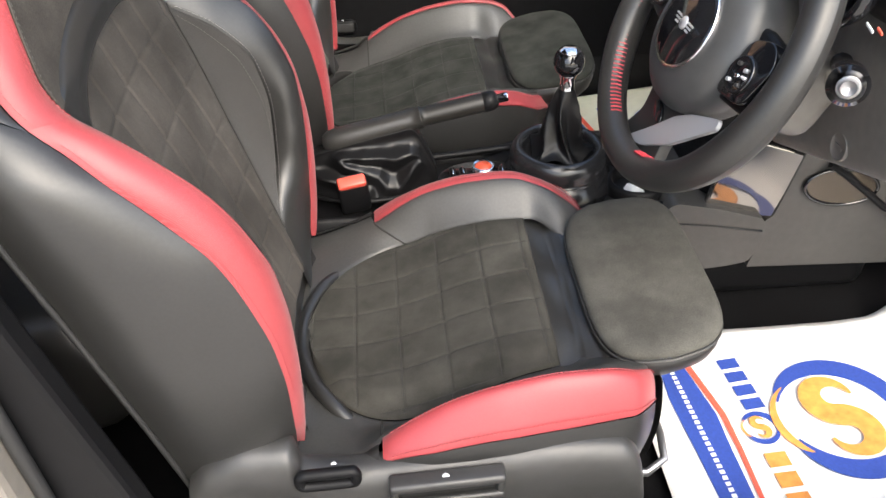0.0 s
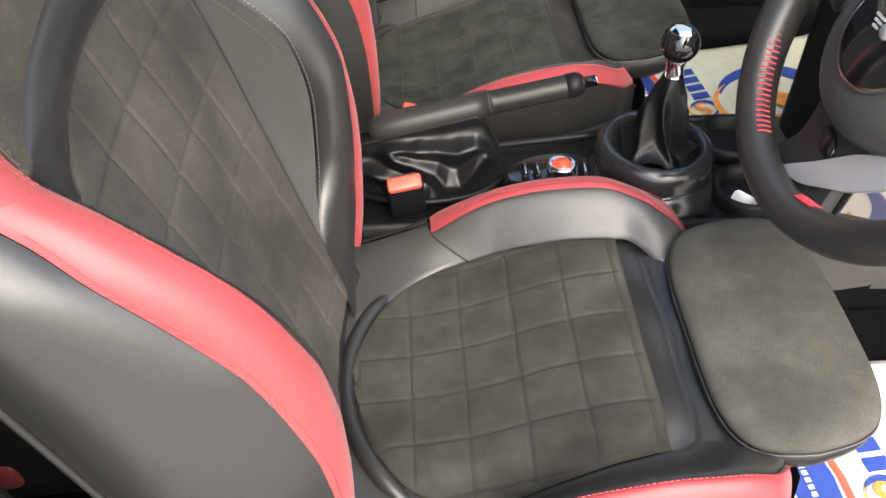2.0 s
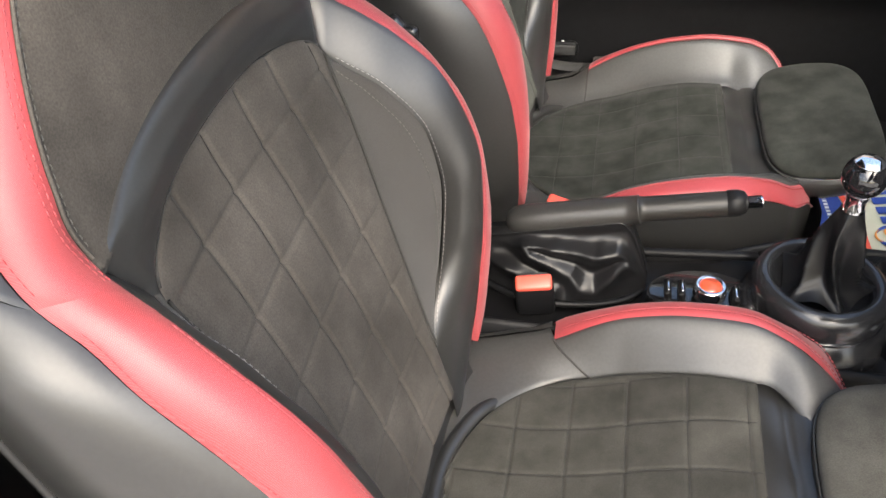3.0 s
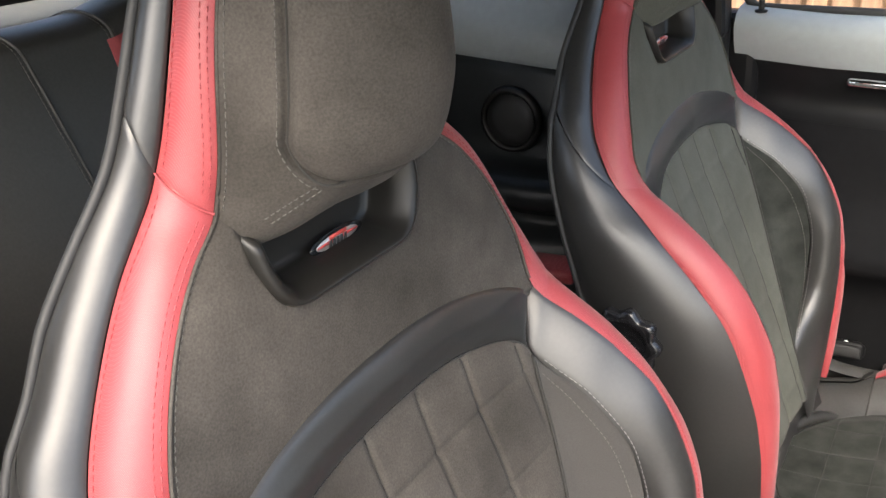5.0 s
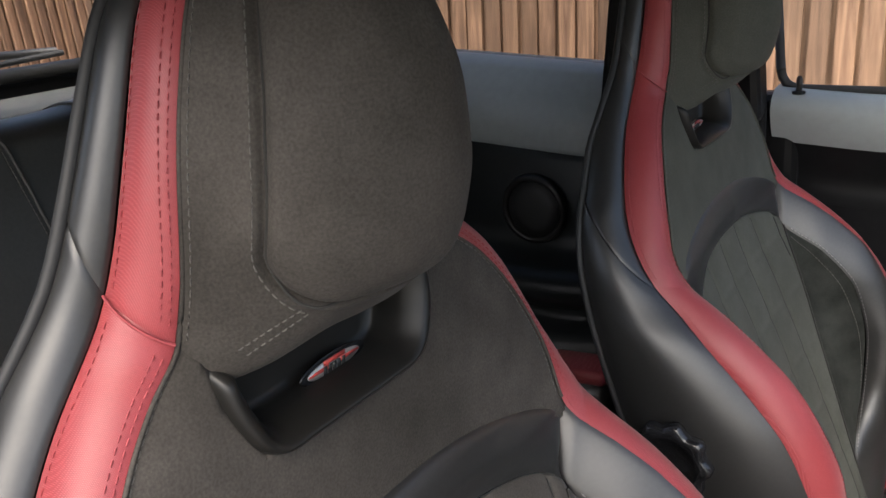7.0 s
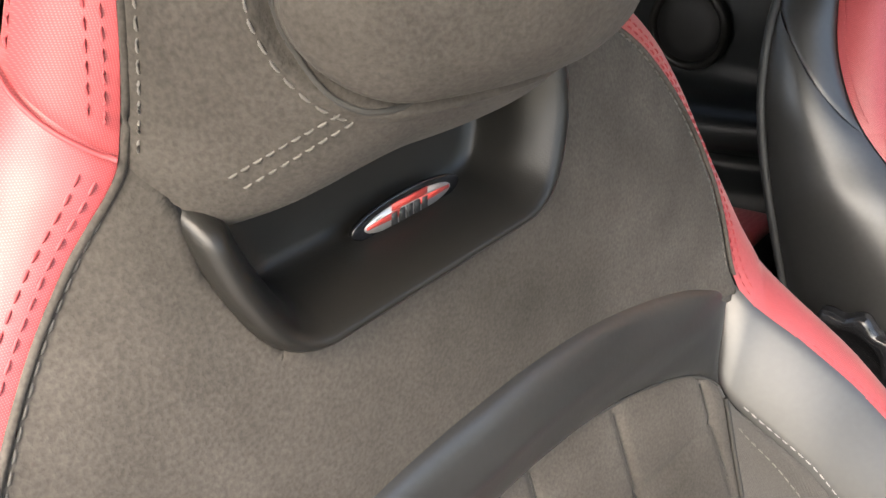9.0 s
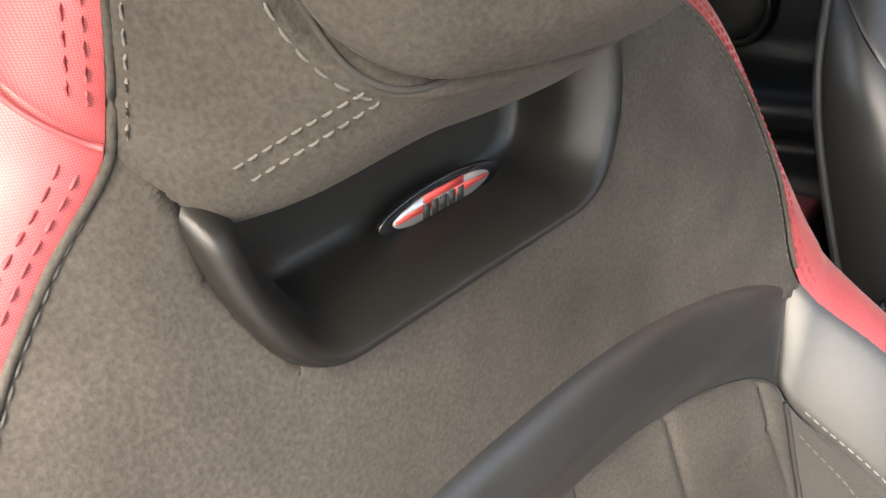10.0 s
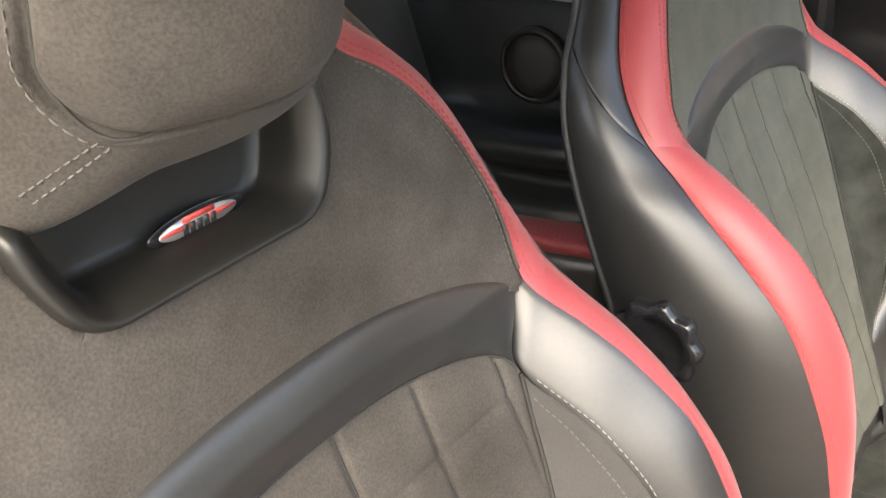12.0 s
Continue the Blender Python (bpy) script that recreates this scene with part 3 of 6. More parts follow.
            p, n = puffed(p, 0.0, 0.0009, 0.02, (0, 1, 0))
            p = p + n * np.array([[0.0012 * noise.noise((13 * v[0], 13 * v[1] + 5 * sd, 13 * v[2])) for v in r] for r in p])[:, :, None]
            add(nm, f(p), LEATHER, lab="black leather side panel")
        # piping along the rear edge
        pth = [(SIDE_REAR(z)[1] - 0.002, sd * (SIDE_REAR(z)[0] + 0.001) + yc, z) for z in np.linspace(0.42, 1.330, 80)]
        tube("piping", settled(pth, yc, spread), 0.0038, RUBBER, back, sides=8)
    # arched black band over the quilted panel
    nu, nv = 20, 80
    bd = np.zeros((nu, nv, 3))
    for i in range(nu):
        for j in range(nv):
            a = 2 * j / (nv - 1) - 1
            lo, hi = insert_top(a), arch_top(a)
            t = i / (nu - 1)
            z = lo + (hi - lo) * t
            s = a * (0.172 + (0.199 - 0.172) * t)
            k = ease((z - 0.915) / 0.05)
            bd[i, j] = (back_front(min(z, 0.93), s) * (1 - k) + back_front(max(z, 0.945), s) * k, s, z)
    add("arch_band", puffed(bd, 0.013, 0.0015, 0.2, (1, 0, 0))[0], LEATHER, lab="padded black leather arch")
    # dark line drawn in as shade where the arch meets the panel
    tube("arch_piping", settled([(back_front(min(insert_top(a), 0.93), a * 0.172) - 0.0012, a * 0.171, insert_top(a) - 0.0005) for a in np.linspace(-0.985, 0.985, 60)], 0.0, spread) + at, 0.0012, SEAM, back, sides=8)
    # upper cloth panel, sunk where the opening is
    nu, nv = 120, 160
    up = np.zeros((nu, nv, 3))
    for i in range(nu):
        for j in range(nv):
            a = 2 * j / (nv - 1) - 1
            lo = arch_top(a) - 0.010
            z = lo + (1.16 - lo) * i / (nu - 1)
            zz = min(z, 1.126)
            s = a * RED_INNER(min(z, 1.16))[0]
            d = in_notch(s, z)
            up[i, j] = (back_front(zz, s) - 0.05 * min(max(d, 0) / 0.006, 1), s, z)
    up, up_n = puffed(up, 0.003, 0.002, 0.02, (1, 0, 0))
    add("upper_panel", up, suede, lab="dark grey suede panel below the headrest")

    def sample(g, u, v):
        """A point of a grid, at fractions u and v of its rows and columns."""
        x, y = u * (g.shape[0] - 1), v * (g.shape[1] - 1)
        i, j = min(int(x), g.shape[0] - 2), min(int(y), g.shape[1] - 2)
        x, y = x - i, y - j
        return (g[i, j] * (1 - x) + g[i + 1, j] * x) * (1 - y) + (g[i, j + 1] * (1 - x) + g[i + 1, j + 1] * x) * y

    # headrest: one cover, its pad raised inside a rounded seam
    def head(z, a):
        s3, x3 = RED_INNER(max(z, 1.127))
        hx = HEAD_FRONT(z)[0]
        return (hx + (x3 - hx) * abs(a) ** (1.66 if a > 0 else 2.15), a * s3, z + (0.016 * abs(a) ** 4 if a > 0 else -0.011 * ease((-a - 0.3) / 0.45) * (1 - 0.7 * ease((-a - 0.85) / 0.15))) * max(0, 1 - (z - 1.108) / 0.05))

    def pad_edge(s, z):
        """Distance inside (+) the rounded seam of the headrest pad."""
        half, zb, r = 0.0755 * min(1, RED_INNER(max(z, 1.127))[0] / 0.097), 1.136, 0.03
        qx, qz = abs(s) - (half - r), (zb + r) - z
        return r - math.hypot(max(qx, 0), max(qz, 0)) - min(max(qx, qz), 0) * (1 if max(qx, qz) < 0 else 0)
    nz, na = 220, 240
    cov = np.zeros((nz, na, 3))
    lift = np.zeros((nz, na))
    for i in range(nz):
        for j in range(na):
            a = 2 * j / (na - 1) - 1
            hz = 1.108 + (1.3355 - 1.108) * i / (nz - 1)
            cov[i, j] = head(1.108 + (1.3355 - 1.108) * i / (nz - 1), a)
            d = pad_edge(cov[i, j, 1], cov[i, j, 2])
            lift[i, j] = 0.0075 * min(max(d / 0.016, 0), 1) ** 0.5 - 0.0045 * math.exp(-(d / 0.0017) ** 2) + 0.0014 * math.exp(-((d + 0.0028) / 0.0018) ** 2)
            lift[i, j] *= (1 - ease((hz - 1.275) / 0.045)) * (1 - 0.35 * ease(a / 0.5))
    p, n = puffed(cov, 0.002, 0.0008, 0.03, (1, 0, 0))
    cov = p + n * lift[:, :, None]
    cover = add("headrest_cover", cov, suede, lab="dark grey suede headrest cover")

    def on_cover(path, sink=0.0):
        """Points (z, s) laid on the headrest cover, with the normals there."""
        uv = [((z - 1.108) / (1.3355 - 1.108), (s / RED_INNER(max(z, 1.127))[0] + 1) / 2) for z, s in path]
        nrm = np.array([sample(n, u, v) for u, v in uv])
        return settled(np.array([sample(cov, u, v) for u, v in uv]), 0.0, spread) + at - nrm * sink, nrm
    right = [(z, 0.0755 * min(1, RED_INNER(z)[0] / 0.097)) for z in np.linspace(1.300, 1.166, 44)]
    right += [(1.166 - 0.030 * math.sin(radians(w)), 0.0455 + 0.030 * math.cos(radians(w))) for w in np.linspace(6, 90, 14)]
    crease = right + [(1.136, s) for s in np.linspace(0.042, -0.042, 18)] + [(z, -s) for z, s in right[::-1]]
    # dark tube drawn in as the shade of the pad's crease
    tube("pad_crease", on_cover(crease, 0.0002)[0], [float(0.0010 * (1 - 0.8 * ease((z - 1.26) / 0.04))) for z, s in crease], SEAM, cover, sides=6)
    p = np.array([[(head(1.108, a)[0] * (1 - t) + (-0.19) * t - 0.002, head(1.108, a)[1], head(1.108, a)[2] - 0.006 * math.sin(min(t * 3, 1) * math.pi / 2) + 0.035 * t) for a in np.linspace(-1, 1, 40)] for t in np.linspace(0, 1, 16)])
    add("headrest_underside", p, suede)
    # rear shell
    p = np.array([[(SIDE_REAR(z)[1] - 0.03 * (1 - a * a) - 0.002, a * SIDE_REAR(z)[0], z) for a in np.linspace(-1, 1, 30)] for z in np.linspace(0.40, 1.3355, 60)])
    add("rear_shell", p, LEATHER, lab="black leather rear shell")
    # stitching
    for sd in (1, -1):
        q = [(k, (1 + sd * 0.975) / 2) for k in np.linspace(0.10, 0.80, 60)]
        stitches("stitching", settled([sample(up, *c) for c in q], 0.0, spread) + at, THREAD_GREY, back, np.array([sample(up_n, *c) for c in q]))
        pth = []
        for z in np.linspace(1.312, 1.168, 40):
            pth.append((z, sd * 0.0788 * min(1, RED_INNER(z)[0] / 0.097)))
        for w in np.linspace(0, 62, 12):
            pth.append((1.167 - 0.0345 * math.sin(radians(w)), sd * (0.0443 + 0.0345 * math.cos(radians(w)))))
        stitches("stitching", *flip_args(on_cover(pth), THREAD_GREY, cover))
        stitches("stitching", *flip_args(on_cover([(z, sd * 0.972 * RED_INNER(max(z, 1.127))[0]) for z in np.linspace(1.130, 1.318, 60)]), THREAD_GREY, cover))
        for o in (-0.0016, 0.0016):
            c = [(1.1380 + o, sd * (0.0620 + o)), (1.1320 + o, sd * (0.0720 + o)), (1.1240 + o, sd * (0.0845 + o))]
            stitches("stitching", *flip_args(on_cover(c), THREAD_PALE, cover), length=0.0028, gap=0.0012)
        thread([(back_front(z, WEDGE_SEAM(z)[0] - 0.007) + 0.003, sd * (WEDGE_SEAM(z)[0] - 0.007) + yc, z) for z in np.linspace(0.57, 0.87, 60)], THREAD_GREY, (1, -sd * 0.5, 0))
    # plastic surround in the opening, with an oval badge
    ring = np.array(notch_outline())
    tan = np.roll(ring, -1, 0) - np.roll(ring, 1, 0)
    inw = np.stack([-tan[:, 1], tan[:, 0]], 1) / np.linalg.norm(tan, axis=1)[:, None]

    def rim(d, dx, k=1.0):
        q = ring + inw * (d * (0.62 + 0.38 * np.abs(inw[:, :1])))
        q = np.array((-0.007, 1.10)) + (q - np.array((-0.007, 1.10))) * k
        return [(back_front(min(z, 1.128), min(abs(s), 0.085)) + dx - (0.035 * ease((z - 1.102) / 0.02) if s < 0 else 0.0), s + yc, z) for s, z in q]
    rows = [rim(0, -0.012), rim(-0.0008, 0.001), rim(0.0003, 0.0060), rim(0.0020, 0.0086), rim(0.0044, 0.0094), rim(0.0066, 0.0086), rim(0.0088, 0.0062), rim(0.0115, 0.0020),
            rim(0.0140, -0.0030), rim(0.0155, -0.0068), rim(0.0166, -0.0125), rim(0.0174, -0.0205), rim(0.0184, -0.0250), rim(0.0200, -0.0275), rim(0.0200, -0.0285, 0.86), rim(0.0200, -0.0285, 0.45), rim(0.0200, -0.0285, 0.01)]
    p = np.array(rows).transpose(1, 0, 2)
    sheet("opening_surround", p, PLASTIC_SOFT, back, "matt black plastic tray below the headrest", close_u=True)
    badge(seat, yc)
    # a backrest that is set further back leans about the shoulder seam
    for ob in seat.children_recursive:
        for v in ob.data.vertices if lean else ():
            v.co.x -= lean * (v.co.z - 0.93)
    make_cushion(seat, yc, outer, seat_suede, pad)
    make_seat_base(seat, yc, outer)
    return seat


def oval(a, b, n=40, k=1.0):
    return [(a * math.cos(2 * math.pi * i / n), b * math.sin(2 * math.pi * i / n) * k) for i in range(n)]


def badge(parent, yc):
    m = Matrix.Translation((-0.1530, yc, 1.068)) @ Matrix(((0, 0.10, 0.995, 0), (1, 0, 0, 0), (0, 0.995, -0.10, 0), (0, 0, 0, 1))) @ Matrix.Diagonal((0.86, 0.92, 1, 1))
    plate = part("badge", moved(prism(oval(0.034, 0.0085), 0, 0.002, 0.0006, "z"), m), GLOSS, parent, "small oval black and silver badge")
    part("badge_field", moved(prism(oval(0.027, 0.0056), 0.002, 0.0024, 0, "z"), m), BADGE_SILVER, plate)
    for sx in (-1, 1):
        part("badge_wing", moved(prism([(sx * 0.006, -0.0014), (sx * 0.026, -0.0004), (sx * 0.026, 0.001), (sx * 0.006, 0.0022)], 0.0024, 0.0027, 0, "z"), m), BADGE_RED, plate)
    part("badge_bar", moved(prism([(-0.011, 0.0026), (0.011, 0.0026), (0.011, 0.0058), (-0.011, 0.0058)], 0.0024, 0.0029, 0, "z"), m), BADGE_RED, plate)
    bars = [moved(prism([(-0.0115 + i * 0.0048, -0.0042), (-0.0080 + i * 0.0048, -0.0042), (-0.0080 + i * 0.0048, 0.0016), (-0.0115 + i * 0.0048, 0.0016)], 0.0024, 0.0029, 0, "z"), m) for i in range(5)]
    part("badge_bar", joined(*bars), INK_BLACK, plate)


CUSH_Z = smooth_table([(-0.06, 0.440), (0.05, 0.446), (0.13, 0.452), (0.20, 0.466), (0.28, 0.498), (0.34, 0.516), (0.40, 0.523)])
# crest of the thigh bolsters and lower edge of the red band: forward place, half-width, height; sill side, then console side
CREST_SILL = smooth_table([(-0.06, 0.190, 0.440), (0.05, 0.225, 0.446), (0.12, 0.236, 0.458), (0.16, 0.236, 0.488), (0.20, 0.233, 0.515), (0.25, 0.230, 0.540), (0.31, 0.229, 0.558), (0.38, 0.227, 0.568), (0.43, 0.225, 0.566), (0.465, 0.221, 0.556), (0.492, 0.212, 0.534), (0.508, 0.202, 0.508), (0.52, 0.190, 0.480)])
CREST = smooth_table([(-0.06, 0.205, 0.440), (0.05, 0.236, 0.450), (0.12, 0.240, 0.470), (0.16, 0.240, 0.488), (0.20, 0.238, 0.515), (0.25, 0.236, 0.540), (0.31, 0.233, 0.556), (0.38, 0.226, 0.563), (0.43, 0.212, 0.552), (0.47, 0.196, 0.530), (0.505, 0.178, 0.500), (0.52, 0.165, 0.480)])
RED_LOW = smooth_table([(-0.06, 0.215, 0.425), (0.05, 0.25, 0.43), (0.12, 0.260, 0.445), (0.16, 0.260, 0.474), (0.226, 0.266, 0.494), (0.306, 0.266, 0.508), (0.373, 0.262, 0.513), (0.44, 0.254, 0.514), (0.475, 0.247, 0.512), (0.505, 0.226, 0.485), (0.52, 0.200, 0.455)])


def insert_half(x):
    if x < 0.20:
        return 0.174 * math.sqrt(max(0.0, 1 - ((0.20 - x) / 0.145) ** 2))
    return 0.174 - 0.022 * max(0, (x - 0.24) / 0.155)


def make_cushion(seat, yc, outer, suede, pad):
    cush = seat
    at = np.array((0, yc, 0))

    def add(nm, p, mat, lab="", parent=cush):
        return sheet(nm, np.asarray(p, float) + at, mat, parent, lab)
    # quilted seat panel, squares
    deep = 1.0 if outer < 0 else 0.45
    nu, nv = 210, 180
    p = np.zeros((nu, nv, 3))
    groove = np.zeros((nu, nv))
    for i in range(nu):
        x = 0.0551 + (0.392 - 0.0551) * (i / (nu - 1)) ** 1.15
        for j in range(nv):
            a = 2 * j / (nv - 1) - 1
            s = a * insert_half(x)
            p[i, j] = (x, s, CUSH_Z(x)[0] - 0.006 * (1 - a * a) + 0.004 - 0.012 * ease((a * outer - 0.72) / 0.28))
            for q, st in (((x + 0.005) / 0.064, 0.064), ((s + 0.032) / 0.064, 0.064)):
                d = abs(q - round(q)) * st
                groove[i, j] += deep * (math.exp(-(d / 0.0018) ** 2) * 0.0019 - min(d / 0.032, 1) ** 0.6 * 0.0006)
    q, n = puffed(p, 0.003, 0.005, 0.02, (0, 0, 1))
    wav = np.array([[0.0009 * noise.noise((16 * v[0], 16 * v[1], 3.1)) for v in r] for r in q])
    rim = np.minimum(np.minimum(np.arange(nv), np.arange(nv)[::-1])[None, :] / 8.0, np.minimum(np.arange(nu), np.arange(nu)[::-1])[:, None] / 8.0)
    top = q - n * ((groove + wav) * np.clip(rim, 0, 1))[:, :, None]
    panel = add("quilted_seat_panel", top, suede, "quilted dark grey suede seat panel with square stitching")
    # dark lines laid along the seat panel's grooves as painted shade
    thin = 0.0008 if outer < 0 else 0.0006
    for k in range(2, 7):
        i = int(np.argmin(np.abs(p[:, nv // 2, 0] + 0.005 - 0.064 * k)))
        tube("quilting_seam", top[i, 3:-3] + at, thin, QUILT_SEAM, panel, sides=5)
    for k in range(-2, 4):
        sk = -0.032 + 0.064 * k
        pth = [[np.interp(sk, p[i, :, 1], top[i, :, c]) for c in range(3)] for i in range(2, nu - 2) if abs(sk) < np.abs(p[i, :, 1]).max() - 0.005]
        if len(pth) > 4:
            tube("quilting_seam", np.array(pth) + at, thin, QUILT_SEAM, panel, sides=5)
    # leather round the panel
    for sd in (1, -1):
        f = (lambda q: q) if sd == 1 else mirror
        xs = np.linspace(-0.05, 0.515, 100)
        rows, reds, sides = [], [], []
        crown = 0.002 if sd == outer else 0.012
        crest, pinch = (CREST_SILL, 0.10) if sd == outer else (CREST, 0.22)
        for x in xs:
            xi = min(max(x, 0.0552), 0.39)
            s1 = insert_half(xi) if x > 0.0551 else 0.0
            s1 -= 0.045 * ease((x - 0.40) / 0.06)
            z1 = CUSH_Z(min(x, 0.395))[0] - 0.022 * ease((x - 0.40) / 0.09) - (0.012 if sd == outer else 0.0)
            s2, z2 = crest(x)
            s2 = max(s2, s1 + 0.012)
            def slope(t):
                k = t * t * (3 - 2 * t)
                return (x, (s1 + (s2 - s1) * t) * (1 - pinch * ease((x - 0.465) / 0.055)), z1 + (z2 - z1) * k ** (0.85 if crown > 0.01 else 1.1) + crown * math.sin(math.pi * t) * min(1, max(0, (x - 0.12) / 0.1)))
            full = 1.0 if x <= 0.150 else 1.0 - min(0.62, (0.012 if sd == outer else 0.022) / math.hypot(s2 - s1, z2 - z1))
            rows.append([slope(t * full) for t in np.linspace(0, 1, 16)])
            if x > 0.150:
                A, B = np.array(slope(full)), np.array(slope(1.0))
                keep = 1.0 if sd == outer else 0.58 if outer < 0 else 0.30
                C = np.array((x, RED_LOW(x)[0], RED_LOW(x)[1])) * keep + (1 - keep) * np.array((x, s2 + 0.006, z2))
                C[1] *= 1 - pinch * ease((x - 0.465) / 0.055)
                reds.append([A * (u - 0.3) * (u - 1) / 0.3 + B * u * (u - 1) / (0.3 * -0.7) + C * u * (u - 0.3) / 0.7 for u in np.linspace(0, 1, 16)])
                sides.append(C)
        add("seat_bolster", f(puffed(np.array(rows), 0.0, 0.003, 0.03, (0, 0, 1))[0]), LEATHER_SEAT, "black leather thigh bolster")
        add("red_seat_band", f(puffed(np.array(reds), 0.001, 0.0022, 0.07, (0, 1, 0.5))[0]), RED_PLAIN, "red leather band along the seat edge")
        xs = np.linspace(-0.05, 0.152, 30)
        p = np.array([[(x, crest(x)[0] * (1 - t) + RED_LOW(x)[0] * t, crest(x)[1] * (1 - t) + RED_LOW(x)[1] * t + 0.008 * math.sin(math.pi * t)) for t in np.linspace(0, 1, 12)] for x in xs])
        add("rear_seat_edge", f(p), LEATHER)
        edge = [np.array((x, RED_LOW(x)[0], RED_LOW(x)[1])) for x in np.linspace(-0.05, 0.145, 20)] + sides
        p = np.array([[(q[0], q[1] - 0.02 * t * t + 0.008 * math.sin(math.pi * t), q[2] * (1 - t) + 0.36 * t) for t in np.linspace(0, 1, 14)] for q in edge])
        add("seat_side", f(p), LEATHER)
        for col, th in ((2, THREAD_RED), (14, THREAD_RED)):
            stitches("stitching", f(np.array([r[col] for r in reds[2:-1]]) + np.array((0, 0.0006, 0.0022))) + at, th, cush, (0, sd * 0.5, 0.9), r=0.0008)
        # seam across the bolster where the red band starts
        k = int(np.searchsorted(np.linspace(-0.05, 0.515, 100), 0.150))
        slant = 9 if sd != outer else 0
        grid = np.array(rows)
        line = []
        for j in range(16):
            u = k + (1 - j / 15) ** 1.4 * slant
            i = min(int(u), len(rows) - 2)
            line.append(grid[i, j] * (i + 1 - u) + grid[i + 1, j] * (u - i))
        tube("bolster_seam", f(np.array(line)) + at, 0.0014, SEAM, cush, sides=6)
    # leather roll round the rear of the seat panel
    pth = []
    for w in np.linspace(-80, 80, 61):
        x = 0.20 - 0.156 * math.cos(radians(w))
        s = 0.186 * math.sin(radians(w))
        pth.append((x, s, CUSH_Z(max(x, -0.05))[0] - 0.003 - 0.026 * ease((abs(w) - 36) / 36)))
    tube("panel_roll", np.array(pth) + at, [float(0.0105 * (1 - 0.8 * ease((abs(w) - 46) / 34))) for w in np.linspace(-80, 80, 61)], LEATHER, cush, "black leather roll round the seat panel", sides=12)
    # channel between seat panel and thigh support
    p = np.zeros((24, 40, 3))
    for i in range(24):
        t = i / 23
        x = 0.380 + 0.095 * t
        for j in range(40):
            a = 2 * j / 39 - 1
            s = a * 0.170
            z = 0.519 - 0.011 * math.sin(math.pi * min(1, t * 1.3)) ** 0.8 - 0.002 * t + 0.003 * math.sin(a * 9 + 2 * t) * math.sin(math.pi * t)
            for tc in (0.42, 0.70):
                z -= 0.0035 * math.exp(-((t - tc) / 0.03) ** 2)
            z -= 0.016 * ease((a * outer - 0.55) / 0.40) * (1 - ease(t / 0.5))
            p[i, j] = (x + 0.006 * (1 - a * a), s, z)
    add("thigh_channel", p, LEATHER, "creased black leather channel")
    # pull-out thigh support
    make_thigh_support(cush, yc, pad, outer)
    p = np.array([[(0.52 * 1.0 + 0.008 * math.sin(math.pi * t), a * 0.185, 0.50 * (1 - t) + 0.35 * t) for a in np.linspace(-1, 1, 20)] for t in np.linspace(0, 1, 8)])
    add("seat_front", p, LEATHER)


def make_thigh_support(cush, yc, suede, side):
    n = 96

    def outline(k):
        out = []
        for i in range(n):
            w = 2 * math.pi * i / n
            cx, cy = math.cos(w), math.sin(w)
            e = 2 / 4.2
            x = abs(cx) ** e * (1 if cx > 0 else -1)
            y = abs(cy) ** e * (1 if cy > 0 else -1)
            half = 0.170 - 0.012 * (x > 0) * x - 0.010 * (x < 0) * -x
            out.append(np.array((0.528 + (0.085 - k) * x, 0.013 * side + (half - k) * y, 0)))
        return out

    def top(x):
        return 0.536 + (x - 0.45) * 0.17

    def ring(k, dz):
        return [q + np.array((0, yc, top(q[0]) + dz)) for q in outline(k)]
    sup = sheet("thigh_support", np.array([ring(k, dz) for k, dz in ((0.034, -0.058), (0.014, -0.055), (0.004, -0.042), (0.0, -0.028), (0.0005, -0.018), (0.004, -0.013))]).transpose(1, 0, 2), LEATHER, cush, "pull-out thigh support in dark grey suede", close_u=True, flip=True)
    rows = [ring(k, dz) for k, dz in ((0.0045, -0.0135), (0.001, -0.010), (0.0, -0.006), (0.002, -0.0015), (0.006, 0.0015), (0.013, 0.004), (0.022, 0.0055), (0.034, 0.0065), (0.048, 0.0068), (0.062, 0.0068), (0.074, 0.0068), (0.085, 0.0068))]
    rows = [[q + np.array((0, 0, 0.0012 * noise.noise((q[0] * 22, q[1] * 22, 5.0)))) for q in r] for r in rows]
    sheet("support_pad", np.array(rows).transpose(1, 0, 2), suede, sup, close_u=True, flip=True)
    o = ring(-0.0005, -0.0125)
    tube("support_piping", o + [o[0]], 0.0014, LEATHER_SEAT, sup, sides=6)


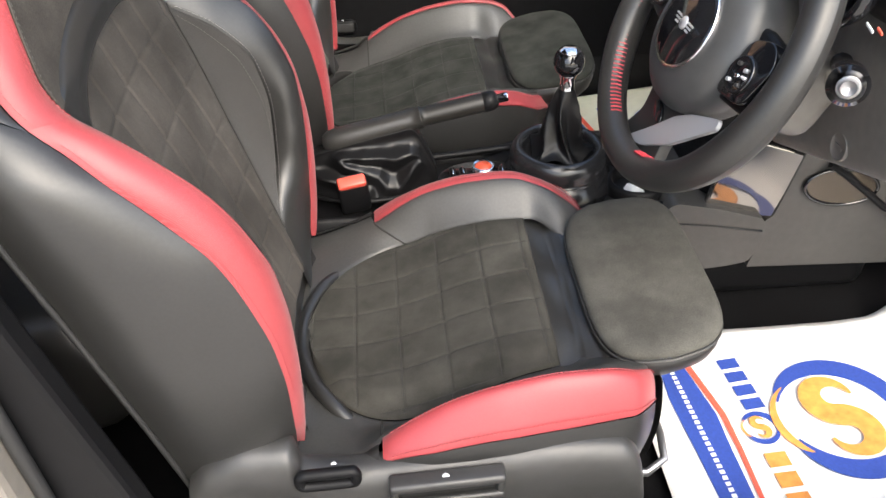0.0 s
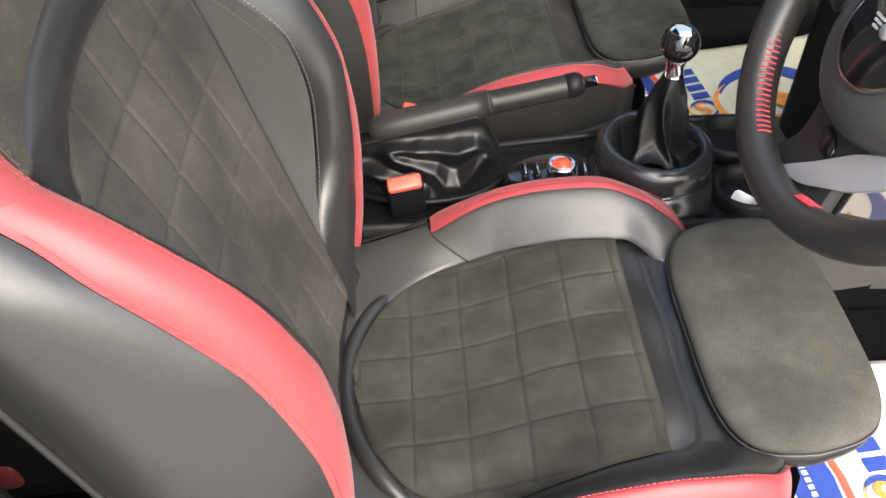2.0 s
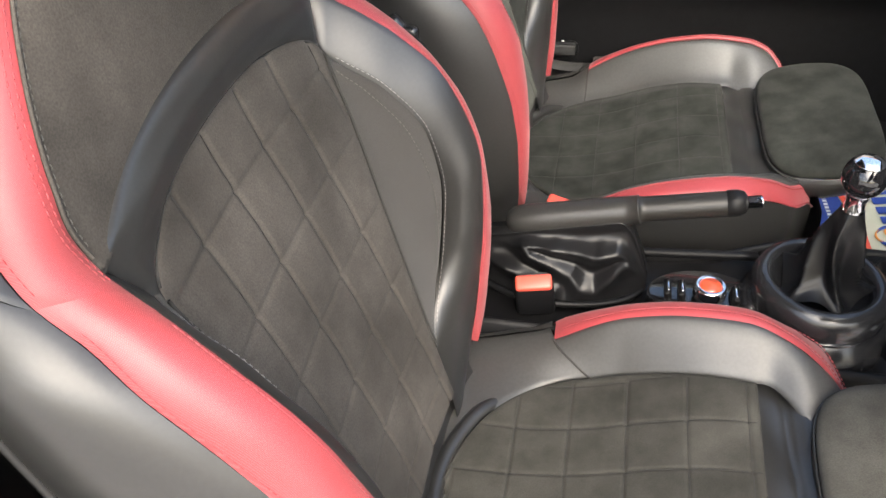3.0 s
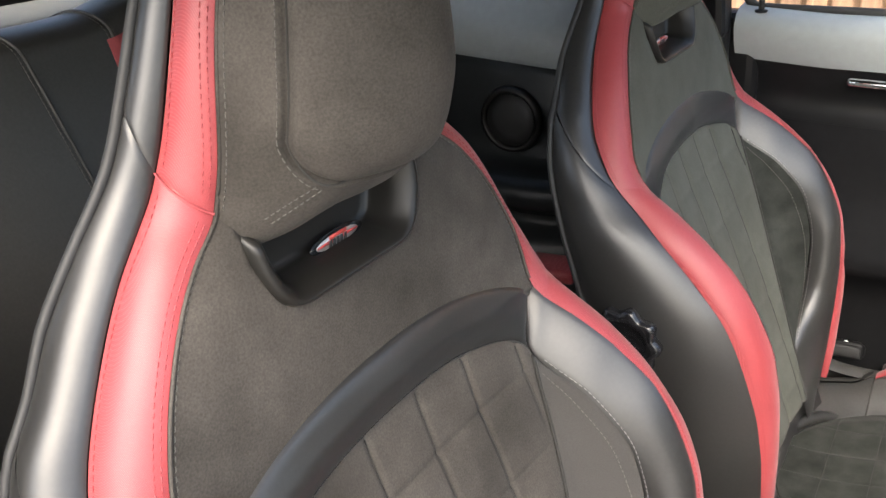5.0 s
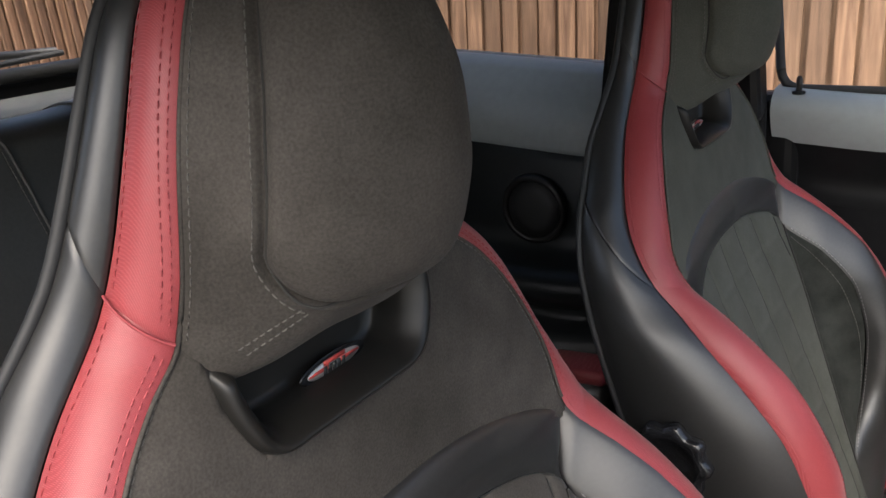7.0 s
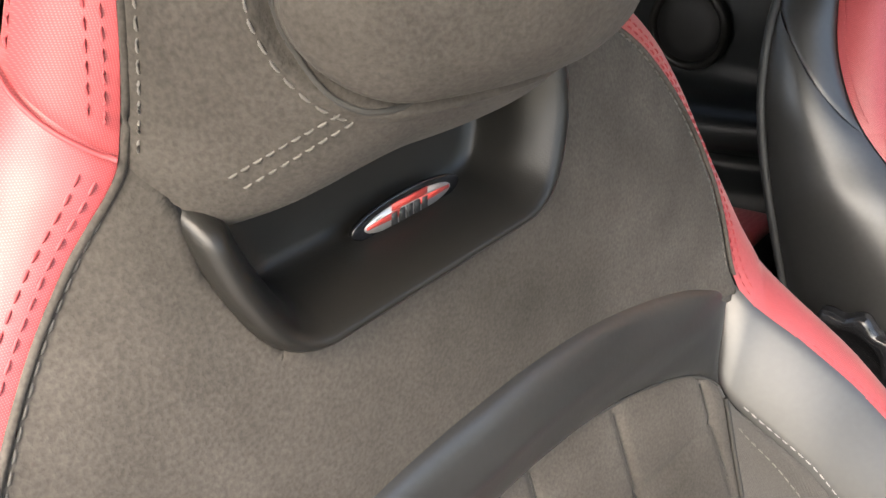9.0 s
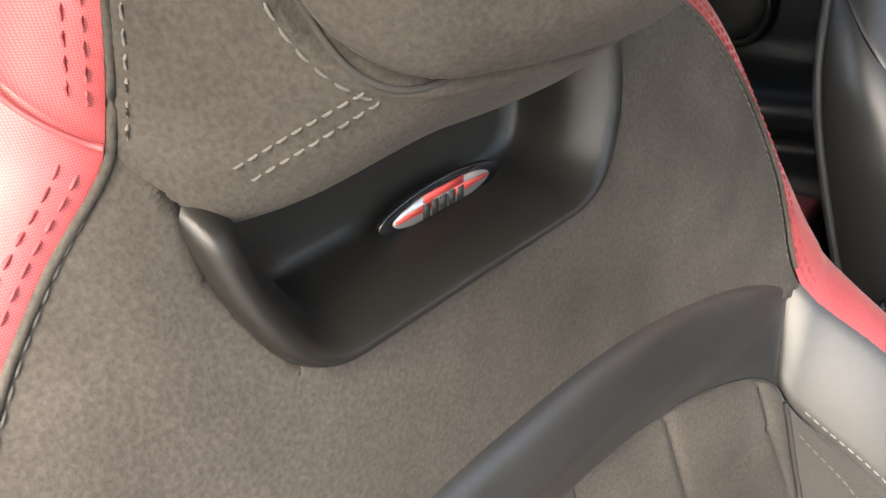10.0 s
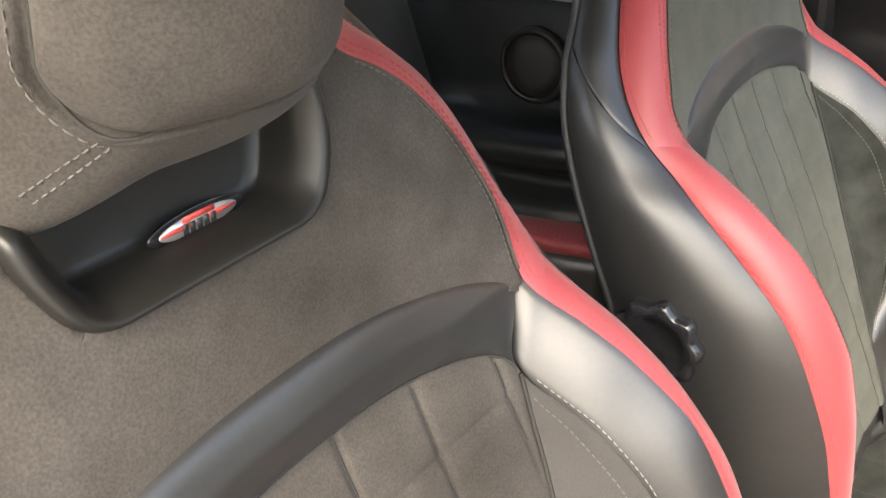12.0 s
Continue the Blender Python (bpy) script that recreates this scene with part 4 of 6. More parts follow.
def make_seat_base(seat, yc, outer):
    """Runners, plastic side cover with levers on the sill side."""
    bse = seat
    part("base_frame", moved(block((0.5, 0.42, 0.12), 0.02), pose(0.24, yc, 0.33)), PLASTIC, bse)
    for sd in (-1, 1):
        part("seat_rail", moved(block((0.56, 0.03, 0.03), 0.004), pose(0.24, yc + sd * 0.2, 0.255)), STEEL, bse)
    o = outer
    # side cover
    top = smooth_table([(-0.075, 0.470), (-0.05, 0.500), (0.0, 0.520), (0.05, 0.520), (0.056, 0.484), (0.12, 0.474), (0.25, 0.480), (0.38, 0.492), (0.45, 0.485), (0.475, 0.455), (0.485, 0.40)])
    rows = []
    for x in np.linspace(-0.075, 0.485, 90):
        z1 = top(x)[0]
        rows.append([(x, o * s + yc, z) for s, z in ((0.238, z1 - 0.006), (0.248, z1), (0.262, z1 + 0.001), (0.274, z1 - 0.006), (0.281, z1 - 0.022), (0.283, z1 - 0.05), (0.280, z1 - 0.09), (0.272, 0.33), (0.25, 0.31))])
    sheet("side_cover", rows, PLASTIC_GREY, bse, "dark grey plastic seat side cover", flip=o < 0)
    # recline lever with a grip slot
    y1 = yc + o * 0.284
    def grip_ring(nm, x, z, half, tall, r, y, mat):
        """A pull handle: a rounded frame round a sunken dark slot."""
        c = rounded([(-half, -tall), (half, -tall), (half, tall), (-half, tall)], tall * 0.75, 6)
        ring = tube(nm, [(x + a, y + o * 0.004, z + b + a * 0.04) for a, b in c + [c[0], c[1]]], r, mat, bse, sides=12)
        part("grip_slot", moved(block((2 * half, 0.008, 2 * tall), 0.002), pose(x, y - o * 0.002, z, 0, -2, 0)), RUBBER, ring)
        return ring
    lever = grip_ring("recline_lever", 0.092, 0.489, 0.033, 0.0105, 0.0068, y1, PLASTIC)
    h = part("height_handle", moved(block((0.140, 0.024, 0.014), 0.005, 3), pose(0.232, y1 + o * 0.004, 0.4715, 0, -3, 0)), PLASTIC_GREY, bse)
    part("handle_lip", moved(block((0.136, 0.008, 0.010), 0.003), pose(0.232, y1 + o * 0.013, 0.445, 0, -3, 0)), PLASTIC_GREY, h)
    for k in (-1, 1):
        part("handle_end", moved(block((0.010, 0.020, 0.034), 0.004), pose(0.232 + k * 0.064, y1 + o * 0.005, 0.459 + k * 0.003)), PLASTIC_GREY, h)
    part("grip_slot", moved(block((0.122, 0.006, 0.022), 0.002), pose(0.232, y1 + o * 0.002, 0.4575, 0, -3, 0)), RUBBER, h)
    part("arrow_mark", moved(prism([(-0.004, 0), (0.004, 0), (0.004, 0.003), (0, 0.006), (-0.004, 0.003)], 0, 0.0006, 0, "z"), pose(0.23, y1 + o * 0.006, 0.4785)), INK_WHITE, h)
    part("arrow_mark", moved(prism([(-0.003, 0), (0.003, 0), (0.003, 0.002), (0, 0.005), (-0.003, 0.002)], 0, 0.0006, 0, "z"), pose(0.10, y1 - o * 0.002, 0.5075)), INK_WHITE, lever)
    # fore-aft bar
    tube("slide_bar", [(0.44, yc + o * 0.20, 0.34), (0.52, yc + o * 0.20, 0.33), (0.545, yc + o * 0.19, 0.345), (0.55, yc + o * 0.15, 0.35), (0.55, yc - o * 0.15, 0.35)], 0.006, STEEL, bse)
    # lumbar wheel on the console side of the backrest
    m = Matrix.Translation((-0.088, yc - o * 0.287, 0.772)) @ Matrix.Rotation(radians(90 * o), 4, "X")
    prof = []
    bm = bmesh.new()
    for r, h in ((0.040, 0.0), (0.043, 0.004), (0.043, 0.013), (0.040, 0.017), (0.031, 0.018), (0.028, 0.012), (0.0001, 0.011)):
        prof.append([bm.verts.new(((r + (0.0035 * math.cos(9 * w) if r > 0.035 else 0)) * math.cos(w), (r + (0.0035 * math.cos(9 * w) if r > 0.035 else 0)) * math.sin(w), h)) for w in np.linspace(0, 2 * math.pi, 73)[:-1]])
    for a, b in zip(prof, prof[1:]):
        for k in range(72):
            bm.faces.new((a[k], a[(k + 1) % 72], b[(k + 1) % 72], b[k]))
    part("lumbar_wheel", moved(bm, m), GLOSS_SOFT, bse, "scalloped black plastic adjusting wheel")


make_seat("car_seat", -0.350, "black and red leather sports seat with quilted grey suede panels", -1, SUEDE, SUEDE_S, SUEDE_PAD, 0.008, 0.0)
# passenger backrest in the lit suede, cushion and thigh pad in the shaded one
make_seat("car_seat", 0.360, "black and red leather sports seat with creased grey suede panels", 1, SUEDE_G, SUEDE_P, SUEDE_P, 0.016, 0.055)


# ---- shell of the car: floor, sides, roof, glass ----
floor = part("floor", moved(block((2.6, 1.36, 0.04), 0.005), pose(0.1, 0, 0.228)), CARPET)
tagged(floor, "black carpet floor of the car", "car floor", kind="structure")
for sd, nm in ((-1, "sill_right"), (1, "sill_left")):
    s = part(nm, moved(block((2.4, 0.12, 0.20), 0.03, 3), pose(0.0, sd * 0.715, 0.30)), PLASTIC)
    tagged(s, "black plastic door sill trim along the car floor", "door sill", kind="structure")
bulk = part("wall_front", moved(block((0.03, 1.4, 0.9), 0.01), pose(1.33, 0, 0.65)), CARPET)
tagged(bulk, "black carpeted front bulkhead behind the pedals", "bulkhead", kind="structure")
tailgate = part("wall_rear", moved(block((0.03, 1.36, 0.95), 0.02), pose(-1.16, 0, 0.69)), PLASTIC)
tagged(tailgate, "black plastic tailgate lining below the rear window", "tailgate", kind="structure")


def side_belt(x):
    return 1.055 - 0.075 * x if x < 0 else 1.055 - 0.02 * x


def roof_sheet():
    p = np.array([[(x, a * 0.60, 1.435 - 0.055 * a ** 4 - 0.02 * ((x + 0.1) / 0.9) ** 2) for a in np.linspace(-1, 1, 24)] for x in np.linspace(-0.88, 0.26, 24)])
    r = sheet("ceiling", p, HEADLINER, thick=0.0)
    m = r.modifiers.new("thickness", "SOLIDIFY")
    m.thickness, m.offset = 0.03, 1
    tagged(r, "dark grey cloth headliner under the car roof", "headliner", kind="structure")


roof_sheet()

# passenger-side door
door = base("door_1", 0.4, 0.72, 0.40, "closed passenger car door with black panel, pale upper trim and chrome handle", "car door", kind="structure")


def panel(name, xs, prof, mat, parent, label="", flip=False):
    """A trim panel swept along x; prof(x) gives its (y, z) points."""
    return sheet(name, [[(x, y, z) for y, z in prof(x)] for x in xs], mat, parent, label, flip)


dx = np.linspace(-0.135, 1.0, 40)
panel("upper_trim", dx, lambda x: [(0.735, side_belt(x) - 0.004), (0.70, side_belt(x)), (0.668, side_belt(x) - 0.002), (0.648, side_belt(x) - 0.012), (0.640, side_belt(x) - 0.030), (0.648, side_belt(x) - 0.055), (0.664, side_belt(x) - 0.082)], TRIM_LIGHT, door, "pale slate upper door trim")
panel("gloss_strip", dx, lambda x: [(0.664, side_belt(x) - 0.080), (0.670, side_belt(x) - 0.095), (0.676, side_belt(x) - 0.13), (0.674, side_belt(x) - 0.155), (0.664, side_belt(x) - 0.172)], DOOR_GLOSS, door, "gloss black door strip")
panel("lower_panel", dx, lambda x: [(0.665, side_belt(x) - 0.170), (0.658, side_belt(x) - 0.20), (0.650, 0.80), (0.645, 0.72), (0.600, 0.70), (0.592, 0.68), (0.600, 0.655), (0.645, 0.64), (0.655, 0.55), (0.650, 0.42), (0.66, 0.36)], DOOR_PLASTIC, door, "black moulded door panel with armrest")
panel("outer_skin", dx, lambda x: [(0.735, side_belt(x) - 0.004), (0.80, side_belt(x) - 0.06), (0.83, 0.8), (0.83, 0.5), (0.79, 0.34)], PAINT, door)
part("door_handle", moved(block((0.12, 0.014, 0.014), 0.006, 3), pose(0.10, 0.655, 0.954, 0, 2, 0)), CHROME, door, "chrome inner door handle")
pin = part("lock_pin", lathe([(0.0045, 0), (0.0045, 0.022), (0.003, 0.026), (0.0001, 0.027)], 12, pose(-0.1, 0.664, 1.056)), RUBBER, door, "black lock pin")
part("pin_collar", lathe([(0.010, 0), (0.010, 0.003), (0.006, 0.004)], 16, pose(-0.1, 0.664, 1.0565)), PLASTIC, pin)

# pillars on the passenger side
pil = part("b_pillar", joined(prism([(-0.40, 1.02), (-0.14, 1.02), (-0.165, 1.40), (-0.36, 1.41)], 0.60, 0.66, 0.012), moved(block((0.22, 0.06, 0.76), 0.02, 3), pose(-0.205, 0.69, 0.675)), moved(block((0.15, 0.05, 0.75), 0.02, 3), pose(-0.215, 0.64, 0.68))), PLASTIC, smooth=False)
tagged(pil, "black plastic centre door pillar", "pillar", kind="structure")

# rear side panel with loudspeaker
rs = base("wall_left_rear", -0.65, 0.6, 0.4, "black rear side trim with round loudspeaker and pale upper ledge", "side panel", kind="structure")
rx = np.linspace(-1.12, -0.20, 40)


def pull(x):
    return 0.06 * min(1, max(0, (-0.22 - x) / 0.2))


panel("upper_ledge", rx, lambda x: [(0.72, side_belt(x) + 0.012), (0.66 - pull(x) * 0.2, side_belt(x) + 0.012), (0.650 - pull(x) * 0.3, side_belt(x)), (0.640 - pull(x) * 0.6, side_belt(x) - 0.05), (0.625 - pull(x), side_belt(x) - 0.115), (0.632 - pull(x), side_belt(x) - 0.125)], TRIM_LIGHT, rs, "pale slate rear side ledge")
panel("rear_panel", rx, lambda x: [(0.632 - pull(x), side_belt(x) - 0.124), (0.622 - pull(x), side_belt(x) - 0.14), (0.626 - pull(x), 0.83), (0.622 - pull(x), 0.800), (0.606 - pull(x), 0.785), (0.574 - pull(x), 0.779), (0.546 - pull(x), 0.774), (0.533 - pull(x), 0.760), (0.531 - pull(x), 0.738), (0.545 - pull(x), 0.720), (0.578 - pull(x), 0.710), (0.588 - pull(x), 0.697), (0.580 - pull(x), 0.680), (0.556 - pull(x), 0.670), (0.540 - pull(x), 0.656), (0.534 - pull(x), 0.62), (0.53 - pull(x), 0.40)], REAR_TRIM, rs, "black moulded rear side panel with armrest")
sp = part("speaker_ring", lathe([(0.050, 0.0), (0.050, 0.008), (0.054, 0.012), (0.060, 0.010), (0.063, 0.0)], 48, Matrix.Translation((-0.50, 0.556, 0.868)) @ Matrix.Rotation(radians(90), 4, "X")), PLASTIC_SOFT, rs, "satin black loudspeaker ring")
part("speaker_grille", lathe([(0.0001, 0.010), (0.03, 0.008), (0.050, 0.004), (0.050, 0.0)], 40, Matrix.Translation((-0.50, 0.556, 0.868)) @ Matrix.Rotation(radians(90), 4, "X")), RUBBER, sp)
cp = part("c_pillar_left", joined(prism([(-1.14, 1.13), (-0.80, 1.11), (-0.86, 1.40), (-1.06, 1.40)], 0.50, 0.62, 0.02), prism([(-1.145, 1.13), (-1.10, 1.13), (-1.06, 1.41), (-1.145, 1.41)], 0.405, 0.52, 0.01)), PLASTIC_GREY, smooth=False)
tagged(cp, "dark grey rear roof pillar trim", "pillar", kind="structure")
# driver-side rear wall and centre pillar, beside the open door
cr = part("wall_right_rear", joined(moved(block((0.80, 0.06, 0.85), 0.02), pose(-0.78, -0.66, 0.68)), prism([(-1.14, 1.08), (-0.80, 1.08), (-0.86, 1.40), (-1.06, 1.40)], -0.62, -0.52, 0.02)), PLASTIC, smooth=False)
tagged(cr, "black plastic rear side trim behind the door opening", "side panel", kind="structure")
bp = base("b_pillar_right", -0.25, -0.68, 0.4, "brown-grey centre door pillar trim with pale seal strip", "pillar", kind="structure")
part("pillar_trim", prism([(-0.40, 0.30), (-0.07, 0.36), (-0.105, 0.54), (-0.165, 0.82), (-0.215, 1.02), (-0.28, 1.40), (-0.38, 1.40), (-0.40, 1.02)], -0.69, -0.655, 0.008), PLASTIC, bp, smooth=False)
part("pillar_flange", prism([(-0.42, 0.34), (-0.185, 0.36), (-0.192, 0.56), (-0.20, 0.72), (-0.245, 1.02), (-0.30, 1.38), (-0.42, 1.38)], -0.735, -0.692, 0.010), SILL, bp, smooth=False)
tube("door_seal", [(-0.178, -0.70, 0.36), (-0.185, -0.70, 0.56), (-0.193, -0.70, 0.72), (-0.237, -0.70, 1.02), (-0.292, -0.70, 1.38)], 0.008, RUBBER, bp)
for nm, pts in (("window_1", [(-0.13, 1.06), (0.90, 1.04), (0.36, 1.385), (-0.16, 1.39)]), ("window_2", [(-0.84, 1.115), (-0.38, 1.09), (-0.34, 1.39), (-0.86, 1.39)])):
    w = base(nm, 0, 0.7, 1.06, "clear side window of the car", "car window", kind="structure")
    g = part("pane", prism(pts, 0.690, 0.694, 0.0), GLASS if nm == "window_1" else GLASS_DARK, w, smooth=False)
    g.visible_shadow = False
    c = rounded(pts, 0.03, 4)
    tube("window_seal", [(x, 0.688, z) for x, z in c + [c[0]]], 0.007, RUBBER, w, sides=8)
rw = base("window_3", -1.13, 0, 1.16, "tailgate window with black frame", "car window", kind="structure")
g = part("pane", moved(block((0.004, 0.88, 0.364), 0.0), pose(-1.016, 0, 1.28, 0, math.degrees(math.atan2(0.27, 0.24)), 0)), GLASS_TINT, rw, smooth=False)
g.visible_shadow = False
c = rounded([(-0.42, 1.172), (0.385, 1.172), (0.40, 1.378), (-0.42, 1.378)], 0.035, 5)
tube("window_frame", [(-1.138 + 1.125 * (z - 1.172), y, z) for y, z in c + [c[0]]], 0.012, RUBBER, rw, sides=8)
wind = base("window_4", 0.9, 0, 1.1, "windscreen of the car", "windscreen", kind="structure")
g = sheet("pane", [[(1.05 - 0.79 * t, a * (0.66 - 0.08 * t), 1.02 + 0.40 * t) for a in np.linspace(-1, 1, 12)] for t in np.linspace(0, 1, 8)], GLASS, wind)
g.visible_shadow = False
# tailgate shelf and wiper
shelf = part("parcel_shelf", moved(block((0.22, 0.98, 0.03), 0.012, 3), pose(-1.03, 0, 1.125)), SHELF)
tagged(shelf, "grey parcel shelf below the rear window", "parcel shelf")
wip = base("rear_wiper", -1.20, 0.05, 1.18, "grey rear wiper outside the tailgate window", "wiper")
tube("wiper_arm", [(-1.19, 0.16, 1.196), (-1.20, 0.05, 1.20), (-1.20, -0.12, 1.195), (-1.19, -0.2, 1.18)], 0.007, PLASTIC_GREY, wip)
tube("wiper_blade", [(-1.18, 0.165, 1.193), (-1.18, -0.15, 1.178)], 0.005, RUBBER, wip)

# ---- rear bench ----
bench = base("rear_bench", -0.72, 0, 0.27, "black leather rear bench with red edge bands", "rear seat")


def bench_top(y):
    return 1.134 + 0.030 * math.exp(-(abs(y) / 0.075) ** 2) - 0.012 * ease((abs(y) - 0.30) / 0.15)


def bench_line(y, u, lift=0.0):
    """A point on the backrest: u 0 at the cushion, 1 behind the top."""
    if u < 0.7:
        k = u / 0.7
        return (-0.58 - 0.14 * k + 0.015 * math.sin(math.pi * k) + lift, y, 0.50 + (bench_top(y) - 0.5) * k)
    w = (u - 0.7) / 0.3 * math.pi
    return (-0.765 + (0.045 + lift) * math.cos(w), y, bench_top(y) + (0.026 + lift) * math.sin(w))


def bench_back():
    for y0, y1 in ((-0.50, -0.008), (0.008, 0.50)):
        rows = []
        for y in np.linspace(y0, y1, 44):
            t = (y - y0) / (y1 - y0)
            e = (2 * t - 1) ** 10
            rows.append([(x - 0.02 * e, yy, z - 0.02 * e) for x, yy, z in (bench_line(y, u) for u in np.linspace(0, 1, 44))])
        sheet("backrest", rows, BENCH_LEATHER, bench, "black leather rear backrest")
        sd = 1 if y0 > 0 else -1
        for out, drift, u0, u1 in ((0.188, 0.040, 0.02, 0.99), (0.066, 0.040, 0.64, 0.99)):
            path = [(u, sd * (out + drift * (u - 0.5) / 0.35)) for u in np.linspace(u0, u1, 44)]
            tube("backrest_seam", [bench_line(y, u, 0.0008) for u, y in path], 0.0024, BENCH_LEATHER, bench, sides=8)
            stitches("stitching", [bench_line(y + sd * 0.007, u, 0.0008) for u, y in path if u > 0.4], THREAD_GREY, bench, (0.5, 0, 0.8), r=0.0008)
        for yy, half, lo, hi in ((sd * 0.078, 0.020, 0.60, 0.69),):
            p = [[bench_line(yy + q, u, 0.006 - 0.006 * abs(q / half) ** 3) for q in np.linspace(-half, half, 9)] for u in np.linspace(lo, hi, 10)]
            sheet("red_back_band", p, RED_PLAIN, bench, "red leather band on the rear backrest")


bench_back()
for y in (-0.26, 0.26):
    part("bench_cushion", moved(block((0.46, 0.44, 0.22), 0.06, 4), pose(-0.42, y * 0.9, 0.45, 0, -6, 0)), LEATHER, bench)
part("red_edge_band", moved(block((0.30, 0.075, 0.026), 0.011, 4), pose(-0.455, 0.435, 0.639, 0, -4, 0)), RED, bench)
part("red_edge_band", moved(block((0.30, 0.055, 0.05), 0.018, 4), pose(-0.46, -0.435, 0.43, 0, -4, 0)), RED, bench)
part("cushion_shoulder", moved(block((0.34, 0.085, 0.18), 0.03, 4), pose(-0.46, 0.43, 0.545, 0, -4, 0)), LEATHER, bench)
guide = base("belt_guide", -0.76, -0.008, 1.18, "pale grey plastic belt guide on the rear backrest", "belt guide")
tube("guide_loop", [(-0.75, -0.016, 1.185), (-0.75, -0.017, 1.208), (-0.752, -0.010, 1.228), (-0.755, 0.002, 1.240), (-0.758, 0.014, 1.236), (-0.76, 0.018, 1.215), (-0.76, 0.014, 1.19)], 0.007, TRIM_PALE, guide, sides=12)
part("guide_foot", moved(block((0.03, 0.05, 0.014), 0.005, 3), pose(-0.755, 0.0, 1.190)), PLASTIC, guide)

# ---- outside: ground and featheredge fence ----
ground = part("ground", moved(block((300, 300, 0.1), 0), pose(0, 0, -0.05)), GROUND, smooth=False)
tagged(ground, "pale grey concrete ground", "ground", kind="structure")
fence = base("fence", -1.5, 2.95, 0, "brown featheredge timber fence", "fence", kind="structure")
def board_mesh(w, t):
    me = bpy.data.meshes.new("board")
    bm = prism([(-w / 2, 0), (w / 2, 0), (w / 2, -t * 0.45), (w / 2 - 0.004, -t * 0.55), (-w / 2 + 0.006, -t), (-w / 2, -t * 0.85)], -0.05, 2.6, 0.0, "z")
    bm.to_mesh(me)
    bm.free()
    me.materials.append(FENCE)
    return me


rnd = random.Random(4)
front_board, back_board = board_mesh(0.078, 0.024), board_mesh(0.10, 0.016)


def add_board(parent, me, x, y, turn):
    b = new("board", me)
    b.parent = parent
    b.matrix_parent_inverse = parent.matrix_basis.inverted()
    b.matrix_basis = pose(x + rnd.uniform(-0.003, 0.003), y + rnd.uniform(-0.003, 0.003), 0, 0, 0, turn) @ pose(0, 0, 0, rnd.uniform(-0.2, 0.2) - 3.0, rnd.uniform(-0.2, 0.2), 0)


for i in range(86):
    for me, off, dy in ((front_board, 0.0, 0.0), (back_board, 0.05, 0.055)):
        add_board(fence, me, -5.0 + 0.1 * i + off, 2.95 + 0.6 * dy, 0)
rear_fence = base("fence", -5.1, 0.5, 0, "brown featheredge timber fence behind the car", "fence", kind="structure")
narrow_front, narrow_back = board_mesh(0.056, 0.020), board_mesh(0.070, 0.014)
for i in range(92):
    for me, off, dx in ((narrow_front, 0.0, 0.0), (narrow_back, 0.035, 0.030)):
        add_board(rear_fence, me, -5.1 - dx, -3.1 + 0.07 * i + off, 90)


# ---- centre console ----
console = base("centre_console", 0.35, -0.01, 0.25, "black plastic centre console with cup holders and dark grey side walls", "centre console")


def console_top(x):
    return 0.470 + 0.022 * max(0, min(1, (x - 0.20) / 0.25))


def console_half(x):
    return 0.088 + 0.040 * max(0, min(1, (x - 0.36) / 0.10))


def console_walls():
    for sd in (-1, 1):
        p = []
        for x in np.linspace(-0.35, 0.70, 50):
            z, w = console_top(x), console_half(x)
            p.append([(x, -0.012 + sd * w * k, zz) for k, zz in ((1.12, 0.25), (1.09, z - 0.07), (1.05, z - 0.025), (1.0, z - 0.006), (0.95, z), (0.90, z - 0.001), (0.86, z - 0.008), (0.84, z - 0.02))])
        sheet("console_wall", p, PLASTIC, console, "", sd > 0)
    p = [[(x, -0.012 + a * console_half(x) * 0.86, console_top(x) - 0.016 + 0.004 * a * a) for a in np.linspace(-1, 1, 12)] for x in np.linspace(-0.35, 0.70, 40)]
    sheet("console_tray", p, PLASTIC, console)


console_walls()
# pale strip along the passenger side of the tray
tube("tray_trim", [(x, 0.062, console_top(x) + 0.006) for x in np.linspace(0.18, 0.42, 12)], 0.007, PLASTIC, console)
# cup holder pod in front of the lever, with two wells
for cx, cy, r in ((0.605, -0.085, 0.040), (0.615, 0.035, 0.042)):
    part("cup_well", lathe([(r * 1.25, 0.45), (r * 1.22, 0.503), (r * 1.12, 0.512), (r, 0.508), (r * 0.95, 0.46), (r * 0.9, 0.425), (0.001, 0.423)], 32, pose(cx, cy, 0)), PLASTIC, console)
part("console_bridge", moved(block((0.20, 0.27, 0.05), 0.02, 3), pose(0.64, -0.015, 0.462)), PLASTIC, console)
# gear lever pod
lever = base("gear_lever", 0.478, -0.036, 0.50, "chrome and black ball gear lever with leather gaiter", "gear lever")
c = pose(0.478, -0.036, 0)
pod = part("pod_ring", lathe([(0.104, 0.40), (0.099, 0.480), (0.093, 0.503), (0.084, 0.514), (0.0815, 0.518), (0.0835, 0.528), (0.0830, 0.540), (0.0800, 0.550), (0.075, 0.556), (0.069, 0.558), (0.064, 0.556), (0.061, 0.550), (0.0585, 0.540), (0.056, 0.532), (0.001, 0.528)], 48, c), GLOSS_SOFT, lever, "black ring round the gaiter")
part("pod_lip", lathe([(0.0825, 0.514), (0.0845, 0.517), (0.0825, 0.520)], 48, c), GLOSS, pod)
g = []
